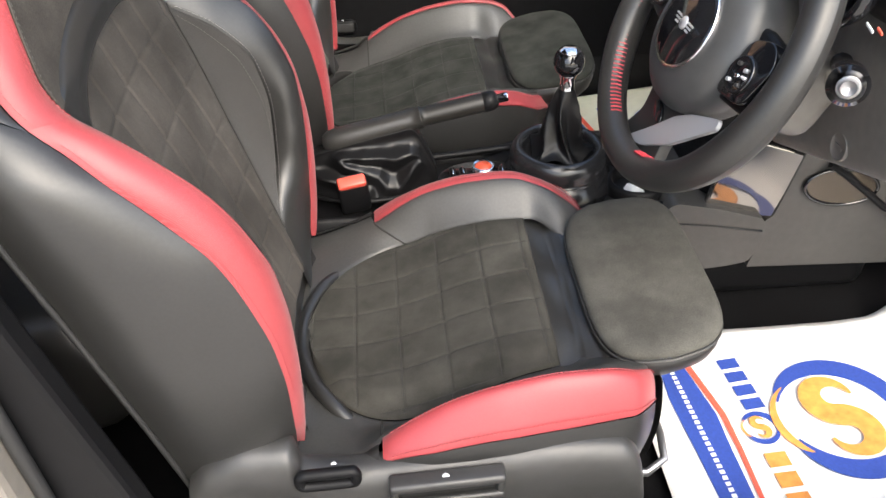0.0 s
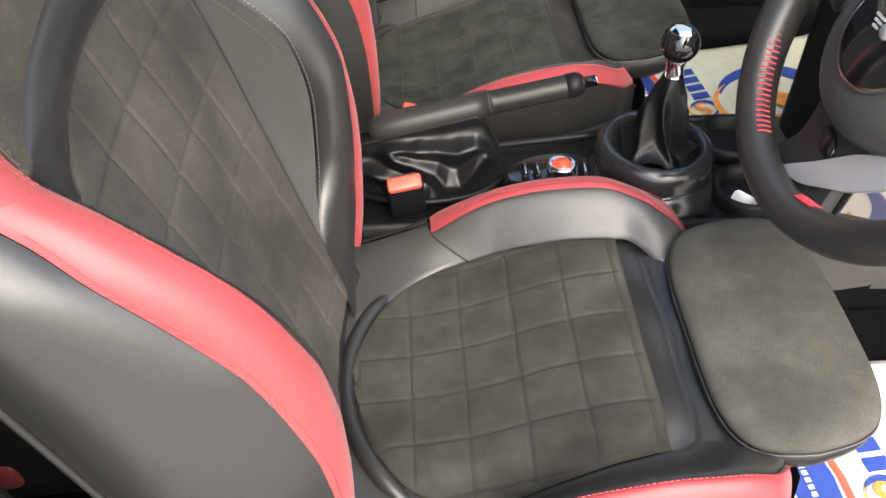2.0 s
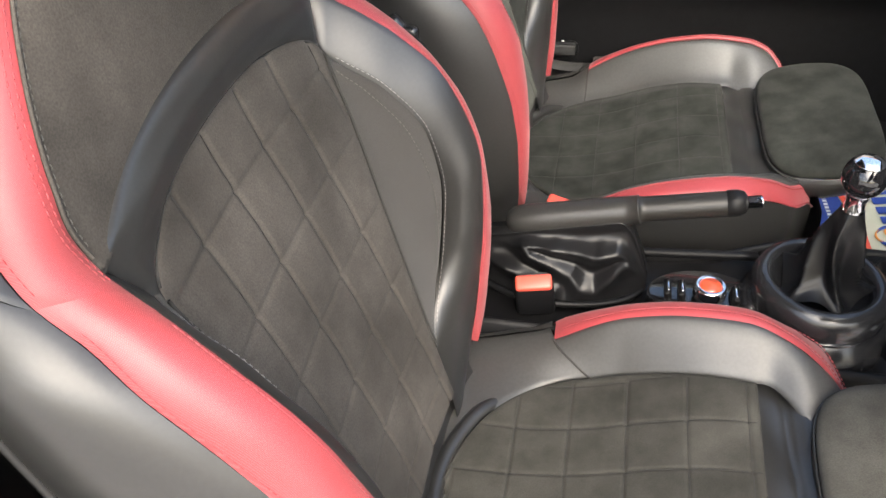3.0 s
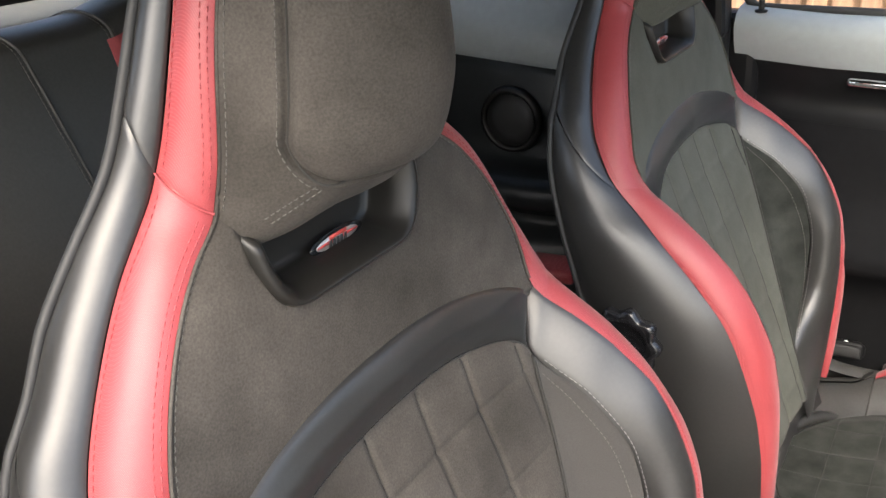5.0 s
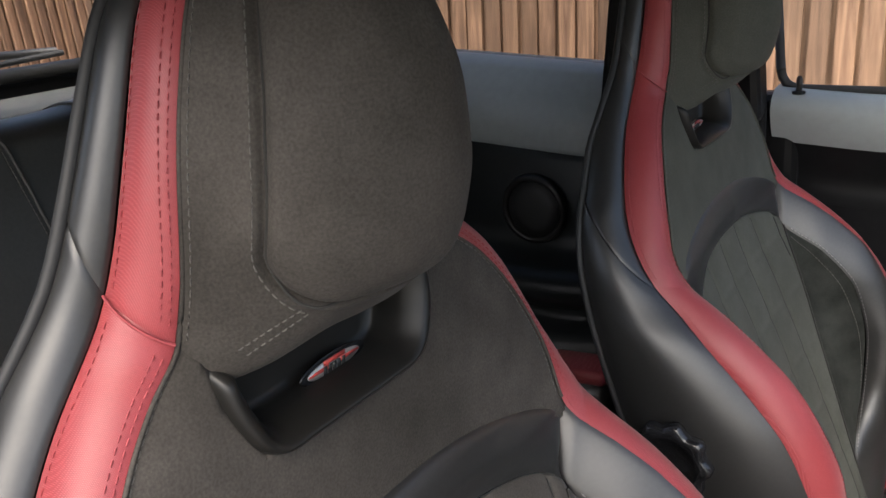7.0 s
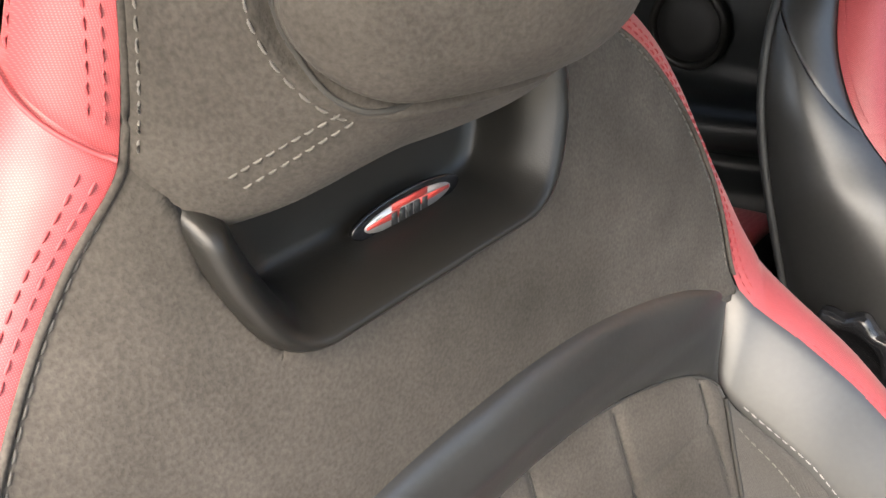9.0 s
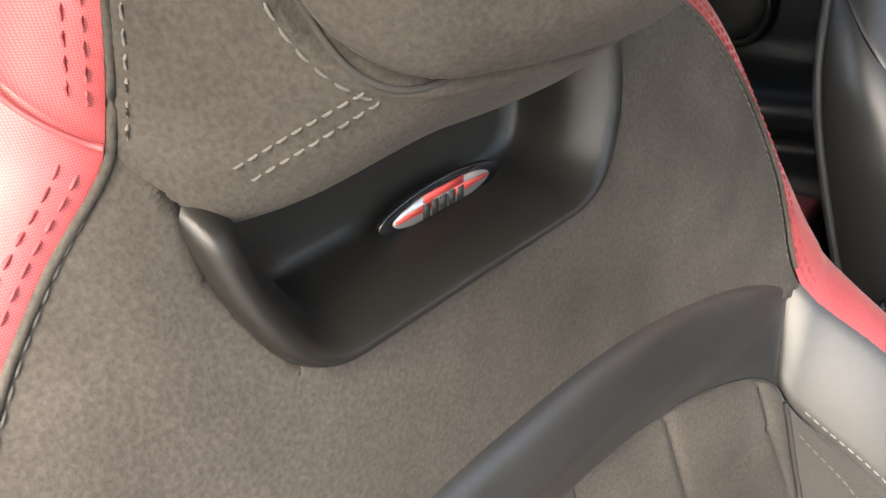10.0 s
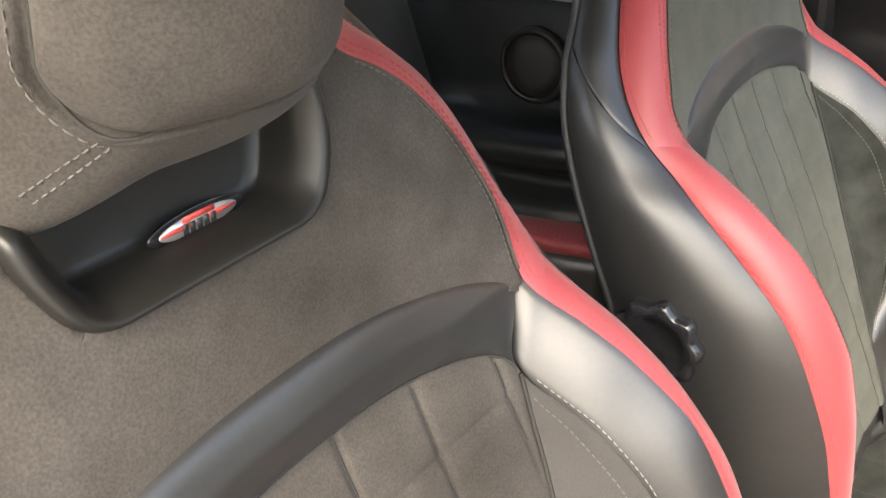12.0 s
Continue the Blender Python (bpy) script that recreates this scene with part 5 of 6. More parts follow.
GAITER_R = smooth_table([(0.0, 0.056), (0.05, 0.048), (0.13, 0.038), (0.25, 0.032), (0.45, 0.029), (0.65, 0.026), (0.85, 0.020), (1.0, 0.0135)])
for i in range(44):
    t = i / 43
    r = GAITER_R(t)[0]
    amp = 0.42 * math.sin(math.pi * min(1, t * 0.9 + 0.12)) ** 0.7 * (1 - 0.3 * t)
    row = []
    for k in range(96):
        w = 2 * math.pi * k / 96
        ridge = 1 - 2 * abs(math.sin(2.5 * w + 0.2 + 1.6 * t + 0.5 * math.sin(5 * t + w))) ** 0.6
        rr = r * (1 + amp * ridge)
        z = 0.540 + 0.120 * t ** 1.1 + 0.010 * (1 - t) ** 3 * math.sin(3 * w + 1.0)
        row.append((0.478 + 0.006 * t + rr * math.cos(w), -0.036 + 0.004 * t + rr * math.sin(w), z))
    g.append(row)
sheet("gaiter", np.array(g).transpose(1, 0, 2), GAITER, lever, "folded black leather gaiter", close_u=True)
m = pose(0.484, -0.032, 0.655)
part("collar", lathe([(0.013, -0.012), (0.0145, 0.0), (0.0125, 0.006), (0.0115, 0.018), (0.0135, 0.028), (0.016, 0.034)], 28, m), CHROME, lever, "chrome collar")
part("knob", lathe([(0.0001, 0.0275)] + [(0.0255 * math.sin(a), 0.052 - 0.0255 * math.cos(a)) for a in np.linspace(0.35, math.pi - 0.5, 22)] + [(0.0001, 0.052 + 0.0255 * math.cos(0.5))], 32, m), GLOSS, lever, "gloss black ball knob")
part("knob_cap", lathe([(0.0262 * math.sin(a), 0.052 + 0.0262 * math.cos(a)) for a in np.linspace(0.75, 0.40, 8)] + [(0.0001, 0.052 + 0.0262 * math.cos(0.40) + 0.0005)], 32, m), CHROME, lever, "chrome knob cap")

# handbrake
hb = base("handbrake", 0.15, -0.005, 0.47, "black leather handbrake with chrome button and wrinkled gaiter", "handbrake")
tip, mid, root = Vector((0.371, 0.013, 0.621)), Vector((0.2455, 0.010, 0.5965)), Vector((0.075, 0.012, 0.553))
tube("grip", [tip.lerp(mid, t) for t in np.linspace(0, 1, 14)], [0.0135] + [0.0165] * 12 + [0.0170], PLASTIC_SOFT, hb, "black moulded grip", 20)
tube("grip_end", [tip.lerp(mid, t) for t in (-0.05, -0.02, 0.04, 0.14, 0.15)], [0.010, 0.0150, 0.0176, 0.0176, 0.016], PLASTIC, hb, "", 20)
tube("release_button", [tip.lerp(mid, t) for t in (-0.19, -0.18, -0.04)], [0.006, 0.008, 0.008], CHROME, hb, "chrome release button", 16)
tube("sleeve", [mid.lerp(root, t) for t in (-0.012, -0.01, -0.002, 0.0, 0.1, 0.3, 0.5, 0.7, 0.85, 0.93, 0.98, 1.0)], [0.017, 0.0195, 0.0195, 0.0188, 0.019, 0.0195, 0.020, 0.021, 0.021, 0.019, 0.014, 0.006], WHEEL_LEATHER, hb, "black leather sleeve", 20)
NEAR_FOLDS = (((0.26, 0.30), (0.30, 0.46), (0.42, 0.60), (0.55, 0.72), (0.61, 0.88), (0.70, 0.94), (0.79, 0.76), (0.88, 0.52)), ((0.28, 0.30), (0.48, 0.40), (0.68, 0.50), (0.86, 0.46)), ((0.06, 0.62), (0.28, 0.78), (0.46, 0.95)))
FAR_FOLDS = (((0.22, 0.35), (0.40, 0.55), (0.55, 0.85)), ((0.45, 0.35), (0.66, 0.55), (0.86, 0.60)))


def fold_height(t, a, folds):
    """Ridges of gathered leather along lines on a gaiter's flank."""
    q = np.array((t * 0.226, a * 0.085))
    best = 0.0
    for line in folds:
        pts = np.array(line) * np.array((0.226, 0.085))
        for u, v in zip(pts, pts[1:]):
            k = min(max(float((q - u) @ (v - u) / ((v - u) @ (v - u))), 0), 1)
            d = np.linalg.norm(q - u - k * (v - u))
            best = max(best, math.exp(-(d / 0.0120) ** 1.6))
    return best


p = []
for i in range(90):
    t = i / 89
    x = 0.042 + 0.228 * t
    zt = 0.553 + (x - 0.075) * 0.256 - 0.006 - 0.100 * max(0, (t - 0.80) / 0.20) ** 1.6
    foot = 0.054 * math.sin(math.pi * min(1, max(0.03, t * 0.95 + 0.03))) ** 0.45
    row = []
    for k in range(81):
        u = -1 + 2 * k / 80
        a = abs(u)
        h = 1 - a ** 1.25
        wide = 0.015 + (foot - 0.015) * a ** 2.0
        fold = 0.019 * fold_height(t, a, NEAR_FOLDS if u < 0 else FAR_FOLDS) - 0.004 + 0.004 * noise.noise((9 * t, 5 * u, 1.7))
        fold *= min(1, 8 * (1 - t)) * min(1, 6 * t) * math.sin(math.pi * min(1, a * 0.93 + 0.02)) ** 0.8
        row.append((x, 0.006 + (1 if u > 0 else -1) * (wide + fold), 0.472 + (zt - 0.472) * h + fold * 0.4))
    p.append(row)
sheet("gaiter", p, GAITER, hb, "wrinkled black leather gaiter")
rim = [(0.152 + 0.116 * math.cos(w), 0.004 + 0.060 * math.sin(w), 0.474) for w in np.linspace(0, 2 * math.pi, 40)]
tube("gaiter_rim", rim, 0.005, PLASTIC, hb, sides=8)

# rotary controller with orange centre and toggle switches
ctl = base("control_switches", 0.35, -0.035, 0.49, "chrome-ringed rotary control with orange centre and toggle switches", "switch panel")
o = [(0.348 + 0.078 * math.cos(w) * (1 - 0.1 * math.sin(w)), -0.030 + 0.046 * math.sin(w)) for w in np.linspace(0, 2 * math.pi, 40)[:-1]]
part("switch_bezel", prism(o, 0.455, 0.500, 0.004, "z"), GLOSS, ctl, "gloss black bezel")
kn = part("rotary_ring", lathe([(0.0205, 0.498), (0.0215, 0.512), (0.0205, 0.523), (0.0165, 0.526), (0.0145, 0.522)], 36, pose(0.348, -0.040, 0)), CHROME, ctl, "chrome ring")
part("orange_button", lathe([(0.0148, 0.515), (0.0148, 0.523), (0.012, 0.526), (0.0001, 0.527)], 32, pose(0.348, -0.040, 0)), ORANGE, ctl, "orange centre button")
for k in (-0.052, -0.034, 0.034, 0.050):
    t = part("toggle", moved(block((0.010, 0.030, 0.014), 0.003), pose(0.348 + k, -0.036, 0.505, 0, 12 if k > 0 else -12, 0)), PLASTIC, ctl)
    part("toggle_tip", moved(block((0.003, 0.024, 0.004), 0.001), pose(0.348 + k, -0.036, 0.5135)), CHROME, t)
tag = part("card_tag", moved(prism(rounded([(-0.018, -0.028), (0.018, -0.028), (0.018, 0.028), (-0.018, 0.028)], 0.008), 0, 0.0015, 0, "z"), Matrix.Translation((0.592, -0.106, 0.478)) @ Euler((radians(48), radians(12), radians(-35))).to_matrix().to_4x4()), CARD)
tagged(tag, "white card tag standing in the cup holder", "card")
for k in range(3):
    part("print_bar", moved(block((0.020, 0.0025, 0.0006), 0), Matrix.Translation((0.592, -0.106, 0.478)) @ Euler((radians(48), radians(12), radians(-35))).to_matrix().to_4x4() @ pose(0, 0.008 - 0.008 * k, 0.0017)), PLASTIC_GREY, tag, smooth=False)


# seat belt buckles
def buckle(x, y, z, tilt, turn):
    b = base("seat_belt_buckle", x, y, z - 0.07, "black seat belt buckle with red release button", "buckle", "seat belt buckles")
    m = Matrix.Translation((x, y, z)) @ Euler((radians(tilt[0]), radians(tilt[1]), radians(turn))).to_matrix().to_4x4()
    part("buckle_body", moved(block((0.052, 0.026, 0.075), 0.007, 3), m @ pose(0, 0, -0.043)), PLASTIC, b)
    part("release_button", moved(block((0.047, 0.020, 0.014), 0.004, 3), m @ pose(0, -0.004, -0.004, 12, 0, 0)), BUCKLE_RED, b, "red release button")
    part("latch_slot", moved(block((0.036, 0.004, 0.004), 0.001), m @ pose(0, 0.0085, -0.004)), RUBBER, b)
    part("buckle_stalk", moved(block((0.030, 0.012, 0.14), 0.004), m @ pose(0, 0, -0.13)), RUBBER, b)


buckle(0.122, -0.085, 0.541, (18, -6), 8)
buckle(0.145, 0.086, 0.530, (-26, -10), 170)

# ---- steering wheel, column, dashboard ----
W = Matrix.Translation((0.558, -0.364, 0.899)) @ Matrix(((0, math.sin(0.46), -math.cos(0.46), 0), (-1, 0, 0, 0), (0, math.cos(0.46), math.sin(0.46), 0), (0, 0, 0, 1))) @ Matrix.Rotation(radians(3.9), 4, "Y")
wheel = base("steering_wheel", 0.60, -0.364, 0.88, "black leather sports steering wheel with red stitching and silver spokes", "steering wheel")


def torus(r, a, b, n=90, k=16, w0=0.0, w1=2 * math.pi, bump=None):
    p = []
    for i in range(n + 1):
        w = w0 + (w1 - w0) * i / n
        q = 1.0 if bump is None else bump(w)
        p.append([W @ Vector(((r + a * q * math.cos(v)) * math.sin(w), (r + a * q * math.cos(v)) * math.cos(w), b * q * math.sin(v))) for v in np.linspace(0, 2 * math.pi, k + 1)])
    return np.array([[tuple(v) for v in row] for row in p])


sheet("rim", torus(0.1735, 0.0185, 0.020, bump=lambda w: 1 + 0.10 * math.exp(-((abs(math.pi - w) - 1.2) / 0.35) ** 2)), WHEEL_LEATHER, wheel, "black leather rim")
v, f = [], []
for i in range(42):
    w = 3.50 + 1.52 * i / 41
    q = []
    for a0, rr in ((2.42, 1.02), (2.78, 1.04), (3.14, 1.02)):
        rad = 0.1735 + 0.0185 * rr * math.cos(a0)
        q.append(W @ Vector((rad * math.sin(w), rad * math.cos(w), 0.020 * rr * math.sin(a0))))
    vv, ff = tube_data(q, 0.0010, 5)
    n0 = len(v)
    v += vv
    f += [tuple(k + n0 for k in h) for h in ff]
me = bpy.data.meshes.new("rim_stitching")
me.from_pydata(v, [], f)
link("rim_stitching", me, THREAD_BRIGHT, wheel, "bold red cross stitching")
part("hub_cover", lathe([(0.090, -0.05), (0.095, -0.02), (0.094, -0.006), (0.088, 0.008), (0.076, 0.018), (0.058, 0.024), (0.0001, 0.026)], 48, W), WHEEL_COVER, wheel, "round black airbag cover")
bd = part("hub_badge", lathe([(0.051, 0.015), (0.051, 0.026), (0.047, 0.0295), (0.0001, 0.031)], 40, W), GLOSS, wheel, "round gloss black badge with silver wing shapes")
part("badge_ring", lathe([(0.051, 0.023), (0.053, 0.026), (0.051, 0.0292), (0.049, 0.028)], 40, W), CHROME, bd)
for sx in (-1, 1):
    for k in range(3):
        part("badge_wing", moved(block((0.014 - 0.003 * k, 0.0022, 0.001), 0), W @ pose(sx * (0.016 - 0.001 * k), 0.004 - 0.0042 * k, 0.0317)), SATIN, bd, smooth=False)
part("badge_disc", lathe([(0.008, 0.031), (0.0075, 0.0322), (0.0001, 0.0324)], 24, W), SATIN, bd)
for sx in (-1, 1):
    D = Matrix.Diagonal((sx, 1, 1, 1))
    part("spoke", moved(prism([(0.07, -0.040), (0.12, -0.034), (0.168, -0.024), (0.170, 0.040), (0.12, 0.046), (0.07, 0.050)], -0.026, -0.004, 0.006, "z"), W @ D), PLASTIC, wheel)
    sw = part("switch_pad", moved(prism(rounded([(0.086, -0.030), (0.140, -0.022), (0.150, 0.030), (0.128, 0.050), (0.092, 0.036)], 0.014), -0.006, 0.008, 0.004, "z"), W @ D), GLOSS, wheel, "gloss black switch pad")
    dial = part("switch_ring", lathe([(0.021, 0.006), (0.0215, 0.011), (0.019, 0.013), (0.016, 0.011), (0.001, 0.011)], 28, W @ D @ pose(0.113, 0.002, 0)), GLOSS, sw, "gloss black switch cluster")
    for kx, ky, mt in ((0.104, -0.009, SATIN), (0.113, 0.0, CHROME), (0.121, 0.010, SATIN), (0.105, 0.011, PLASTIC_GREY), (0.122, -0.007, PLASTIC_GREY)):
        part("switch", moved(block((0.0065, 0.0045, 0.004), 0.0012), W @ D @ pose(kx, ky, 0.0125, 0, 0, 20)), mt, dial)
# lower spoke: black foot with a gloss button, silver blade beside it
part("lower_spoke", moved(prism(rounded([(-0.050, -0.082), (0.045, -0.082), (0.040, -0.125), (0.052, -0.165), (-0.056, -0.165), (-0.036, -0.125)], 0.012), -0.028, -0.012, 0.005, "z"), W), WHEEL_LEATHER, wheel, "black lower spoke")
part("spoke_button", moved(prism(oval(0.017, 0.008, 24), 0, 0.004, 0.0015, "z"), W @ pose(0.0, -0.108, -0.0125, 0, 0, -25)), GLOSS, wheel, "small gloss button")
part("spoke_blade", moved(prism(rounded([(-0.030, -0.166), (0.010, -0.124), (0.036, -0.093), (0.060, -0.075), (0.108, -0.052), (0.112, -0.064), (0.058, -0.120), (0.012, -0.152)], 0.008), -0.014, -0.008, 0.002, "z"), W), SATIN, wheel, "satin silver lower spoke blade")
v, f = [], []
for i in range(8):
    w = 2.78 + 0.13 * i / 7
    q = []
    for a0 in (2.6, 3.0, 3.4):
        rad = 0.1735 + 0.0185 * 1.05 * math.cos(a0)
        q.append(W @ Vector((rad * math.sin(w), rad * math.cos(w), 0.020 * 1.05 * math.sin(a0))))
    vv, ff = tube_data(q, 0.0011, 5)
    n0 = len(v)
    v += vv
    f += [tuple(k + n0 for k in h) for h in ff]
me = bpy.data.meshes.new("spoke_stitching")
me.from_pydata(v, [], f)
link("spoke_stitching", me, THREAD_BRIGHT, wheel, "short row of red stitches")
part("column_shroud", moved(block((0.12, 0.11, 0.12), 0.03, 4), W @ pose(0, -0.01, -0.12)), DASH, wheel)
# stalk
st = base("indicator_stalk", 0.70, -0.45, 0.83, "black control stalk with gloss and satin silver end", "control stalk")
a, b = Vector((0.700, -0.42, 0.880)), Vector((0.668, -0.488, 0.896))
tube("stalk_arm", [a, a.lerp(b, 0.5), b], [0.012, 0.013, 0.017], PLASTIC, st, sides=14)
d = (b - a).normalized()
tube("stalk_barrel", [b, b + d * 0.006, b + d * 0.018, b + d * 0.030, b + d * 0.033], [0.018, 0.0215, 0.0205, 0.0215, 0.017], GLOSS, st, "gloss black barrel", 24)
tube("stalk_cap", [b + d * 0.031, b + d * 0.038, b + d * 0.041], [0.0110, 0.0105, 0.008], SATIN, st, "satin silver cap", 24)
tube("cap_ring", [b + d * 0.030, b + d * 0.033, b + d * 0.036], [0.0135, 0.0140, 0.0120], CHROME, st, "", 24)

dash = base("dashboard", 0.85, 0, 0.6, "grey moulded dashboard with lower knee panel and dark instrument housing", "dashboard")
p = []
for y in np.linspace(-0.62, 0.68, 70):
    e = min(1.5, max(0.0, (-0.207 - y) / 0.274))
    low, xl = 0.648 + 0.109 * e, 0.756
    p.append([(xl + 0.16, y, low + 0.012), (xl + 0.05, y, low - 0.006), (xl + 0.012, y, low - 0.004), (xl + 0.001, y, low + 0.004), (xl - 0.006, y, low + 0.02), (xl - 0.010, y, low + 0.05), (0.745, y, 0.835), (0.742, y, 0.855), (0.745, y, 0.862), (0.752, y, 0.90), (0.765, y, 0.935), (0.78, y, 0.95)])
sheet("dash_face", p, DASH, dash, "grey moulded lower dashboard", flip=True)
p = []
for y in np.linspace(-0.62, 0.68, 50):
    h = 0.06 * math.exp(-((y + 0.37) / 0.16) ** 4)
    p.append([(1.05, y, 1.03), (0.87, y, 1.03), (0.77 - h, y, 1.020), (0.745 - h, y, 0.995), (0.742 - h, y, 0.97), (0.75 - h * 0.8, y, 0.945), (0.775, y, 0.930), (0.80, y, 0.925)])
sheet("instrument_housing", p, PLASTIC, dash, "black instrument housing")
part("gauge_bezel", lathe([(0.045, 0.0), (0.049, 0.010), (0.046, 0.020), (0.039, 0.018), (0.037, 0.004), (0.001, 0.003)], 40, Matrix.Translation((0.668, -0.455, 0.990)) @ Matrix.Rotation(radians(-80), 4, "Y")), GLOSS, dash, "gloss black gauge bezel")
part("gauge_mark", moved(block((0.002, 0.014, 0.004), 0.001), pose(0.668, -0.500, 0.958, 20, -15, 0)), INK_WHITE, dash)
part("gauge_mark", moved(block((0.002, 0.010, 0.004), 0.001), pose(0.668, -0.518, 0.962, 20, -15, 0)), INK_RED, dash)
em = Matrix.Translation((0.7465, -0.394, 0.752)) @ Matrix.Rotation(radians(-88), 4, "Y")
rnd_b = part("round_emblem", lathe([(0.0185, -0.004), (0.0185, 0.0005), (0.0175, 0.0012), (0.0168, 0.0005), (0.0160, -0.0006), (0.001, -0.0006)], 32, em), DASH, dash)
part("emblem_bar", moved(block((0.004, 0.018, 0.001), 0), em @ pose(0, 0, 0.0002)), DASH, rnd_b, smooth=False)
tube("knee_strut", [(0.90, -0.158, 0.565), (0.93, -0.158, 0.545), (1.02, -0.158, 0.472), (1.10, -0.158, 0.42)], 0.006, PLASTIC, dash, sides=8)
# console front side: knee pad panels, polished panel, oval pull
front = base("console_front", 0.85, -0.1, 0.30, "dark grey lower centre stack with polished side panel", "centre stack")
part("knee_panel", prism(rounded([(0.636, 0.40), (0.638, 0.490), (0.654, 0.504), (0.732, 0.487), (0.812, 0.463), (0.820, 0.447), (0.817, 0.405), (0.806, 0.370), (0.765, 0.362), (0.64, 0.352)], 0.010), -0.158, 0.10, 0.010), STACK, front, smooth=False)
tube("panel_joint", [(0.645, -0.159, 0.466), (0.73, -0.159, 0.453), (0.814, -0.159, 0.437)], 0.002, RUBBER, front, sides=6)
part("side_panel", prism(rounded([(0.866, 0.60), (1.20, 0.60), (1.20, 0.33), (0.812, 0.345), (0.822, 0.39), (0.823, 0.447), (0.836, 0.456)], 0.006), -0.144, 0.10, 0.005), STACK, front, smooth=False)
part("stack_body", moved(block((0.36, 0.22, 0.50), 0.03, 3), pose(0.89, -0.01, 0.50)), PLASTIC, front)
part("polished_panel", prism([(0.708, 0.470), (0.835, 0.452), (0.866, 0.575), (0.775, 0.606), (0.728, 0.57)], -0.142, -0.130, 0.003), MIRROR_TRIM, front, "polished pale side panel", smooth=False)
ov = [(0.938 + 0.064 * math.cos(w) + 0.006 * math.sin(w), 0.512 + 0.034 * math.sin(w) - 0.010 * math.cos(w)) for w in np.linspace(0, 2 * math.pi, 40)]
tube("oval_rim", [(x, -0.149, z) for x, z in ov], 0.0035, GLOSS, front, "dark oval rim", 8)
part("oval_recess", prism(ov[:-1], -0.1500, -0.1475, 0), BRONZE, front, "bronze reflecting oval recess", smooth=False)
# ---- printed paper floor mats ----
def swirl(cx, cy, r, a0, a1, w0, w1, z, shift=0.0, n=26):
    """A crescent in the plane of the paper."""
    out, inn = [], []
    for i in range(n):
        t = i / (n - 1)
        a = a0 + (a1 - a0) * t
        th = w0 + (w1 - w0) * t
        k = math.sin(math.pi * min(1, t * 0.97 + 0.03)) ** 0.6
        out.append((cx + (r + th * k) * math.cos(a), cy + (r + th * k) * math.sin(a)))
        inn.append((cx + (r - th * k * 0.4) * math.cos(a), cy + (r - th * k * 0.4) * math.sin(a)))
    return prism(out + inn[::-1], z, z + 0.0006, 0, "z")


def letter_bars(x0, y0, x1, y1, n, w, h, z, m, ink, parent):
    """A row of plain bars in place of lettering."""
    d = Vector((x1 - x0, y1 - y0, 0))
    ang = math.degrees(math.atan2(d.y, d.x))
    for i in range(n):
        q = Vector((x0, y0, z)) + d * ((i + 0.5) / n)
        part("letter_bar", moved(moved(block((w, h, 0.0006), 0), pose(q.x, q.y, z + 0.0003, 0, 0, ang)), m), ink, parent, smooth=False)


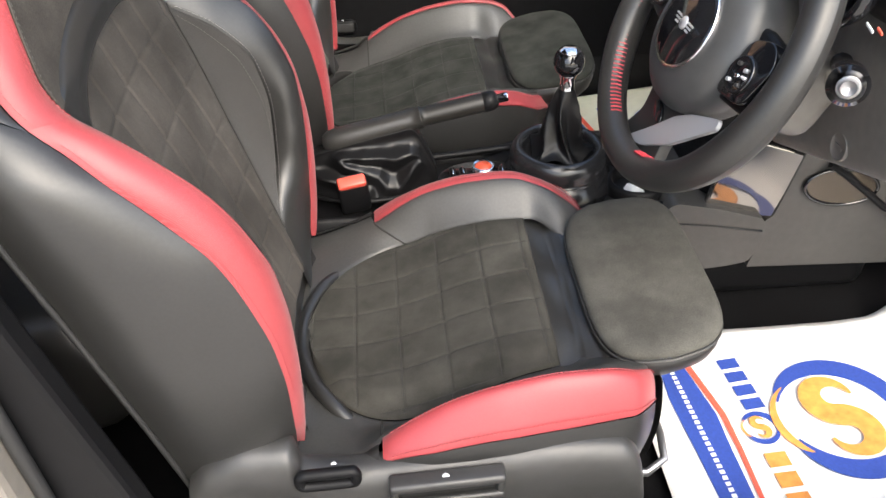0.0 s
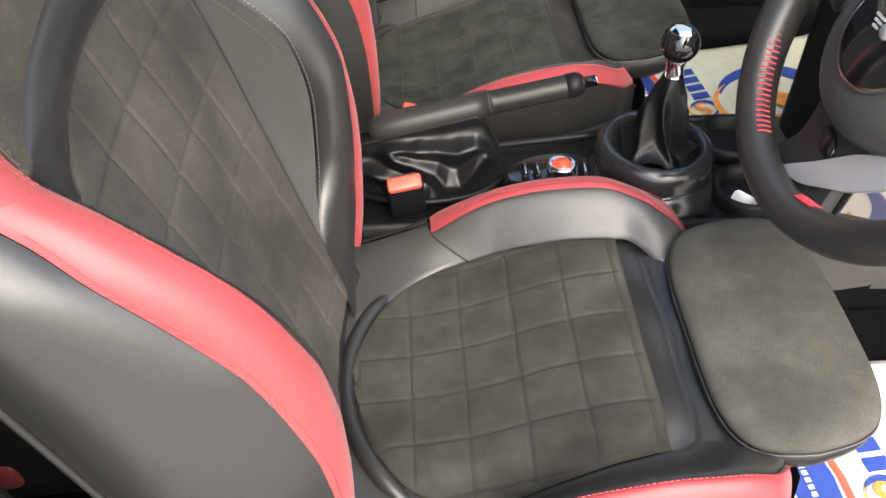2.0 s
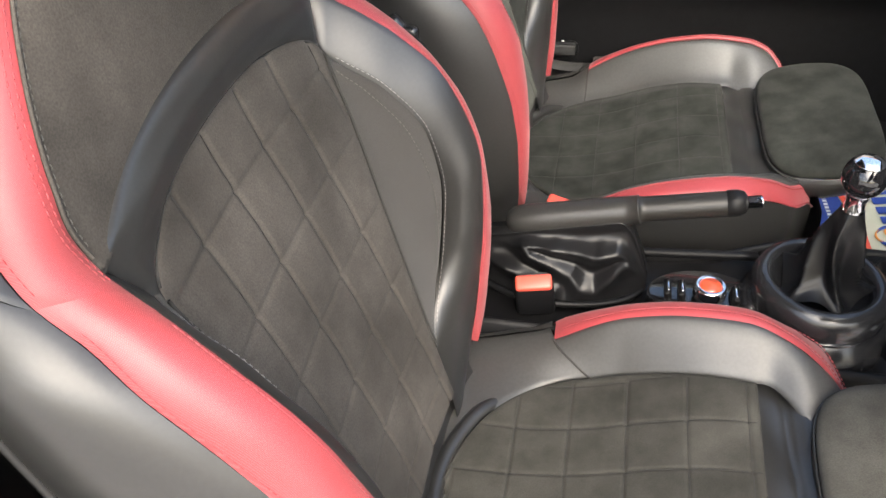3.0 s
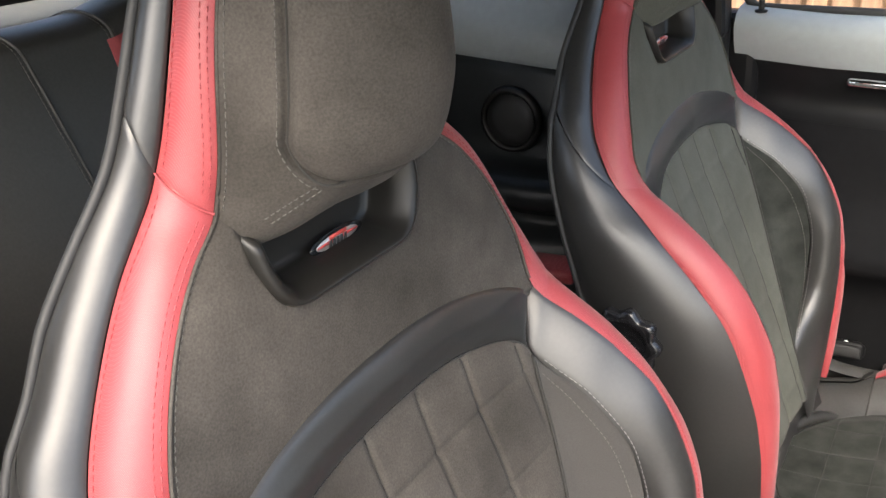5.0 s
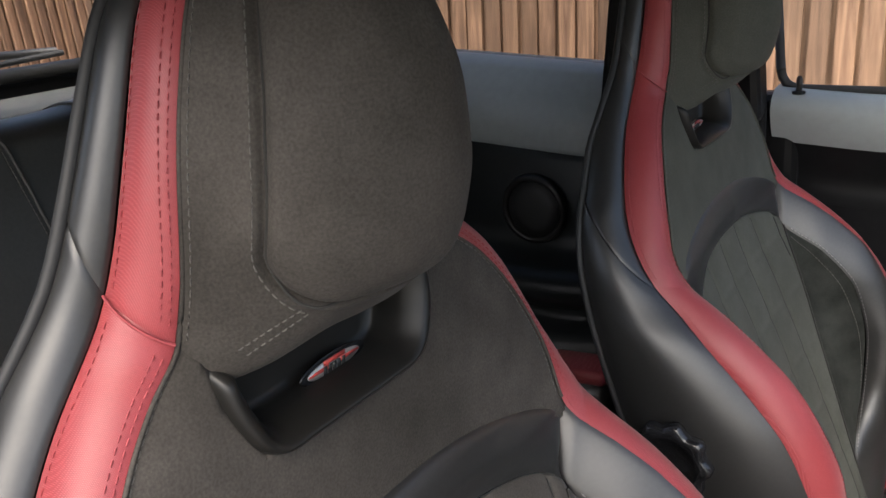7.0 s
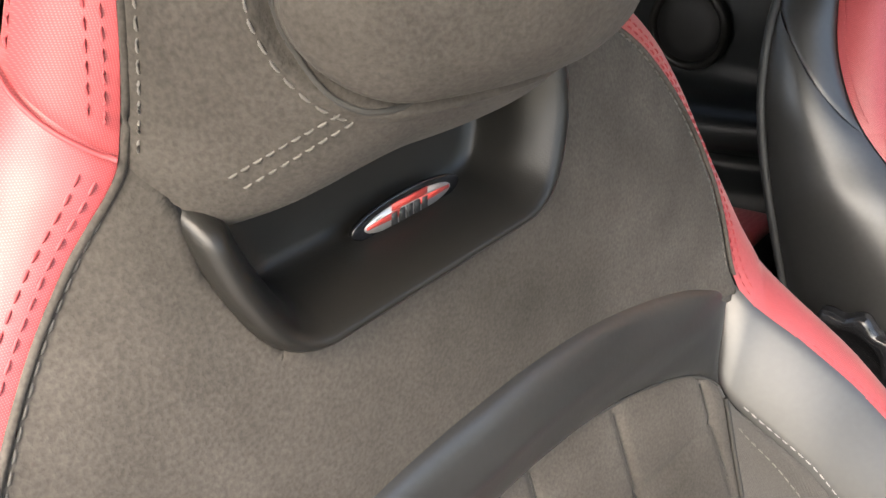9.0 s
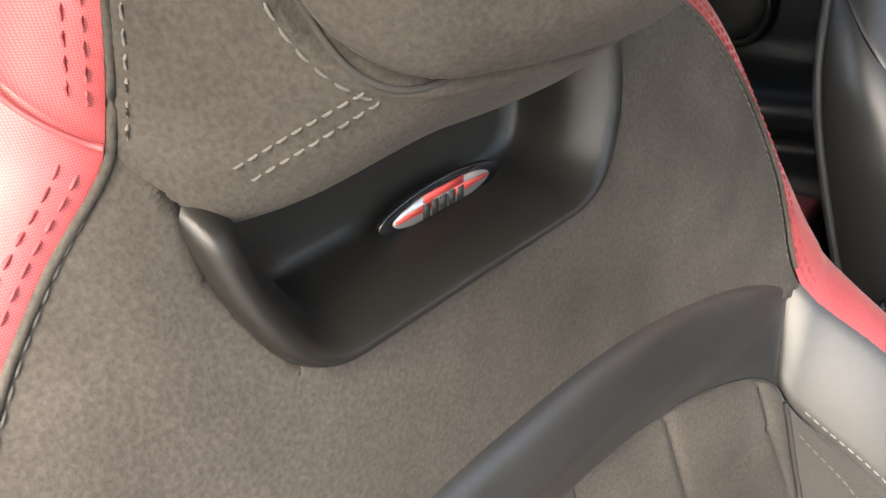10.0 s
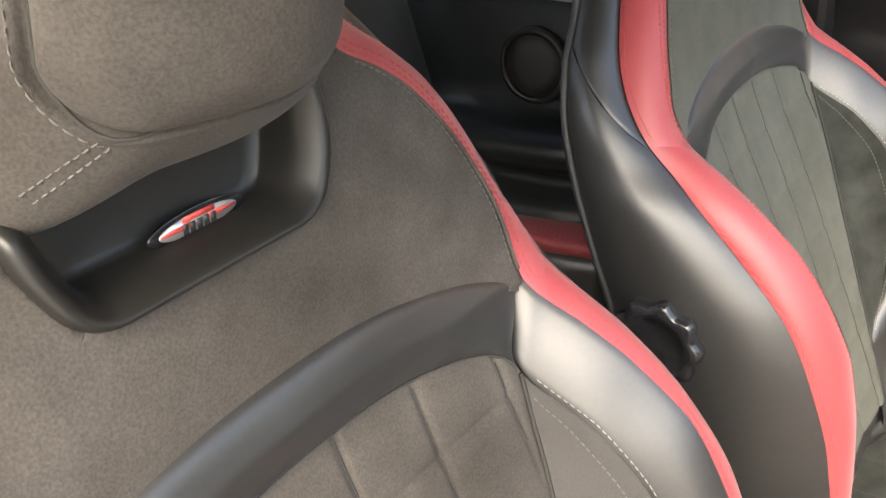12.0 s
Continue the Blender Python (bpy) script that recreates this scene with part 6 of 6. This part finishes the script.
def make_mat(m, label, stock=PAPER):
    """A printed sheet; local x forward from the seat, local y to the car's left."""
    o = m.translation
    mat = base("paper_floor_mat", o.x, o.y, o.z, label, "paper mat", "paper mats")
    nx, ny = 40, 34
    p = np.zeros((nx, ny, 3))
    for i in range(nx):
        for j in range(ny):
            x, y = -0.16 + 0.56 * i / (nx - 1), -0.24 + 0.45 * j / (ny - 1)
            z = 0.0022 * noise.noise((x * 9, y * 9, 0.3)) + 0.10 * max(0, (x - 0.30) / 0.1) ** 1.5 + 0.02 * max(0, (y - 0.18) / 0.03) * 0
            p[i, j] = m @ Vector((x, y + 0.02 * max(0, (x - 0.22) / 0.18) * (j / (ny - 1)), z))
    sheet("paper", p, stock, mat, thick=0.0006)
    z = 0.003
    t = [(-0.105, 0.19), (-0.110, 0.06), (-0.100, -0.05), (-0.085, -0.24)]
    u = [(-0.040, -0.24), (-0.045, -0.05), (-0.045, 0.02), (-0.060, 0.10), (-0.080, 0.19)]
    part("blue_band", moved(prism(t[::1] + u, z, z + 0.0006, 0, "z"), m), INK_BLUE, mat, smooth=False)
    v = [(-0.068, 0.19), (-0.047, 0.10), (-0.030, 0.02), (-0.028, -0.05), (-0.030, -0.24), (-0.036, -0.24), (-0.036, -0.05), (-0.040, 0.02), (-0.058, 0.10), (-0.080, 0.19)]
    part("red_stripe", moved(prism(v, z, z + 0.0006, 0, "z"), m), INK_RED, mat, smooth=False)
    letter_bars(-0.092, 0.16, -0.065, -0.22, 36, 0.0065, 0.0075, z + 0.0008, m, INK_WHITE, mat)
    letter_bars(0.010, 0.140, 0.022, 0.022, 4, 0.021, 0.034, z, m, INK_BLUE, mat)
    letter_bars(0.016, -0.055, 0.024, -0.20, 4, 0.026, 0.034, z, m, INK_ORANGE, mat)
    for cx, cy, r in ((0.014, -0.012, 0.026), (0.150, 0.0, 0.096)):
        part("blue_swirl", moved(swirl(cx, cy, r, radians(158), radians(-28), r * 0.20, r * 0.34, z), m), INK_BLUE, mat, smooth=False)
        part("blue_swirl", moved(swirl(cx, cy, r, radians(205), radians(352), r * 0.30, r * 0.22, z + 0.0007), m), INK_BLUE, mat, smooth=False)
        part("orange_swirl", moved(swirl(cx - 0.22 * r, cy - 0.02 * r, r * 0.86, radians(128), radians(232), r * 0.05, r * 0.14, z + 0.0014), m), INK_ORANGE, mat, smooth=False)
        k = 0.36 * r
        s = [(cx + k * math.cos(w), cy + k + k * math.sin(w)) for w in np.linspace(radians(10), radians(268), 24)]
        s += [(cx + k * math.cos(w), cy - k + k * math.sin(w)) for w in np.linspace(radians(88), radians(-165), 24)]
        lft, rgt = [], []
        for i in range(48):
            t0, t1 = Vector(s[max(i - 1, 0)]), Vector(s[min(i + 1, 47)])
            nrm = Vector((-(t1 - t0).y, (t1 - t0).x)).normalized()
            wid = r * (0.03 + 0.20 * math.sin(math.pi * i / 47))
            lft.append(tuple(Vector(s[i]) + nrm * wid))
            rgt.append(tuple(Vector(s[i]) - nrm * wid))
        bm = bmesh.new()
        for i in range(47):
            q = [bm.verts.new((*c, z + 0.0024)) for c in (lft[i], lft[i + 1], rgt[i + 1], rgt[i])]
            bm.faces.new(q)
        part("orange_swirl", moved(bm, m), INK_ORANGE, mat, smooth=False)
    return mat


make_mat(pose(0.725, -0.430, 0.268, 0, 0, 0), "white paper floor mat with blue and orange print")
make_mat(pose(0.715, 0.42, 0.285, 0, -6, 0), "cream paper floor mat with blue and orange print", PAPER_CREAM)
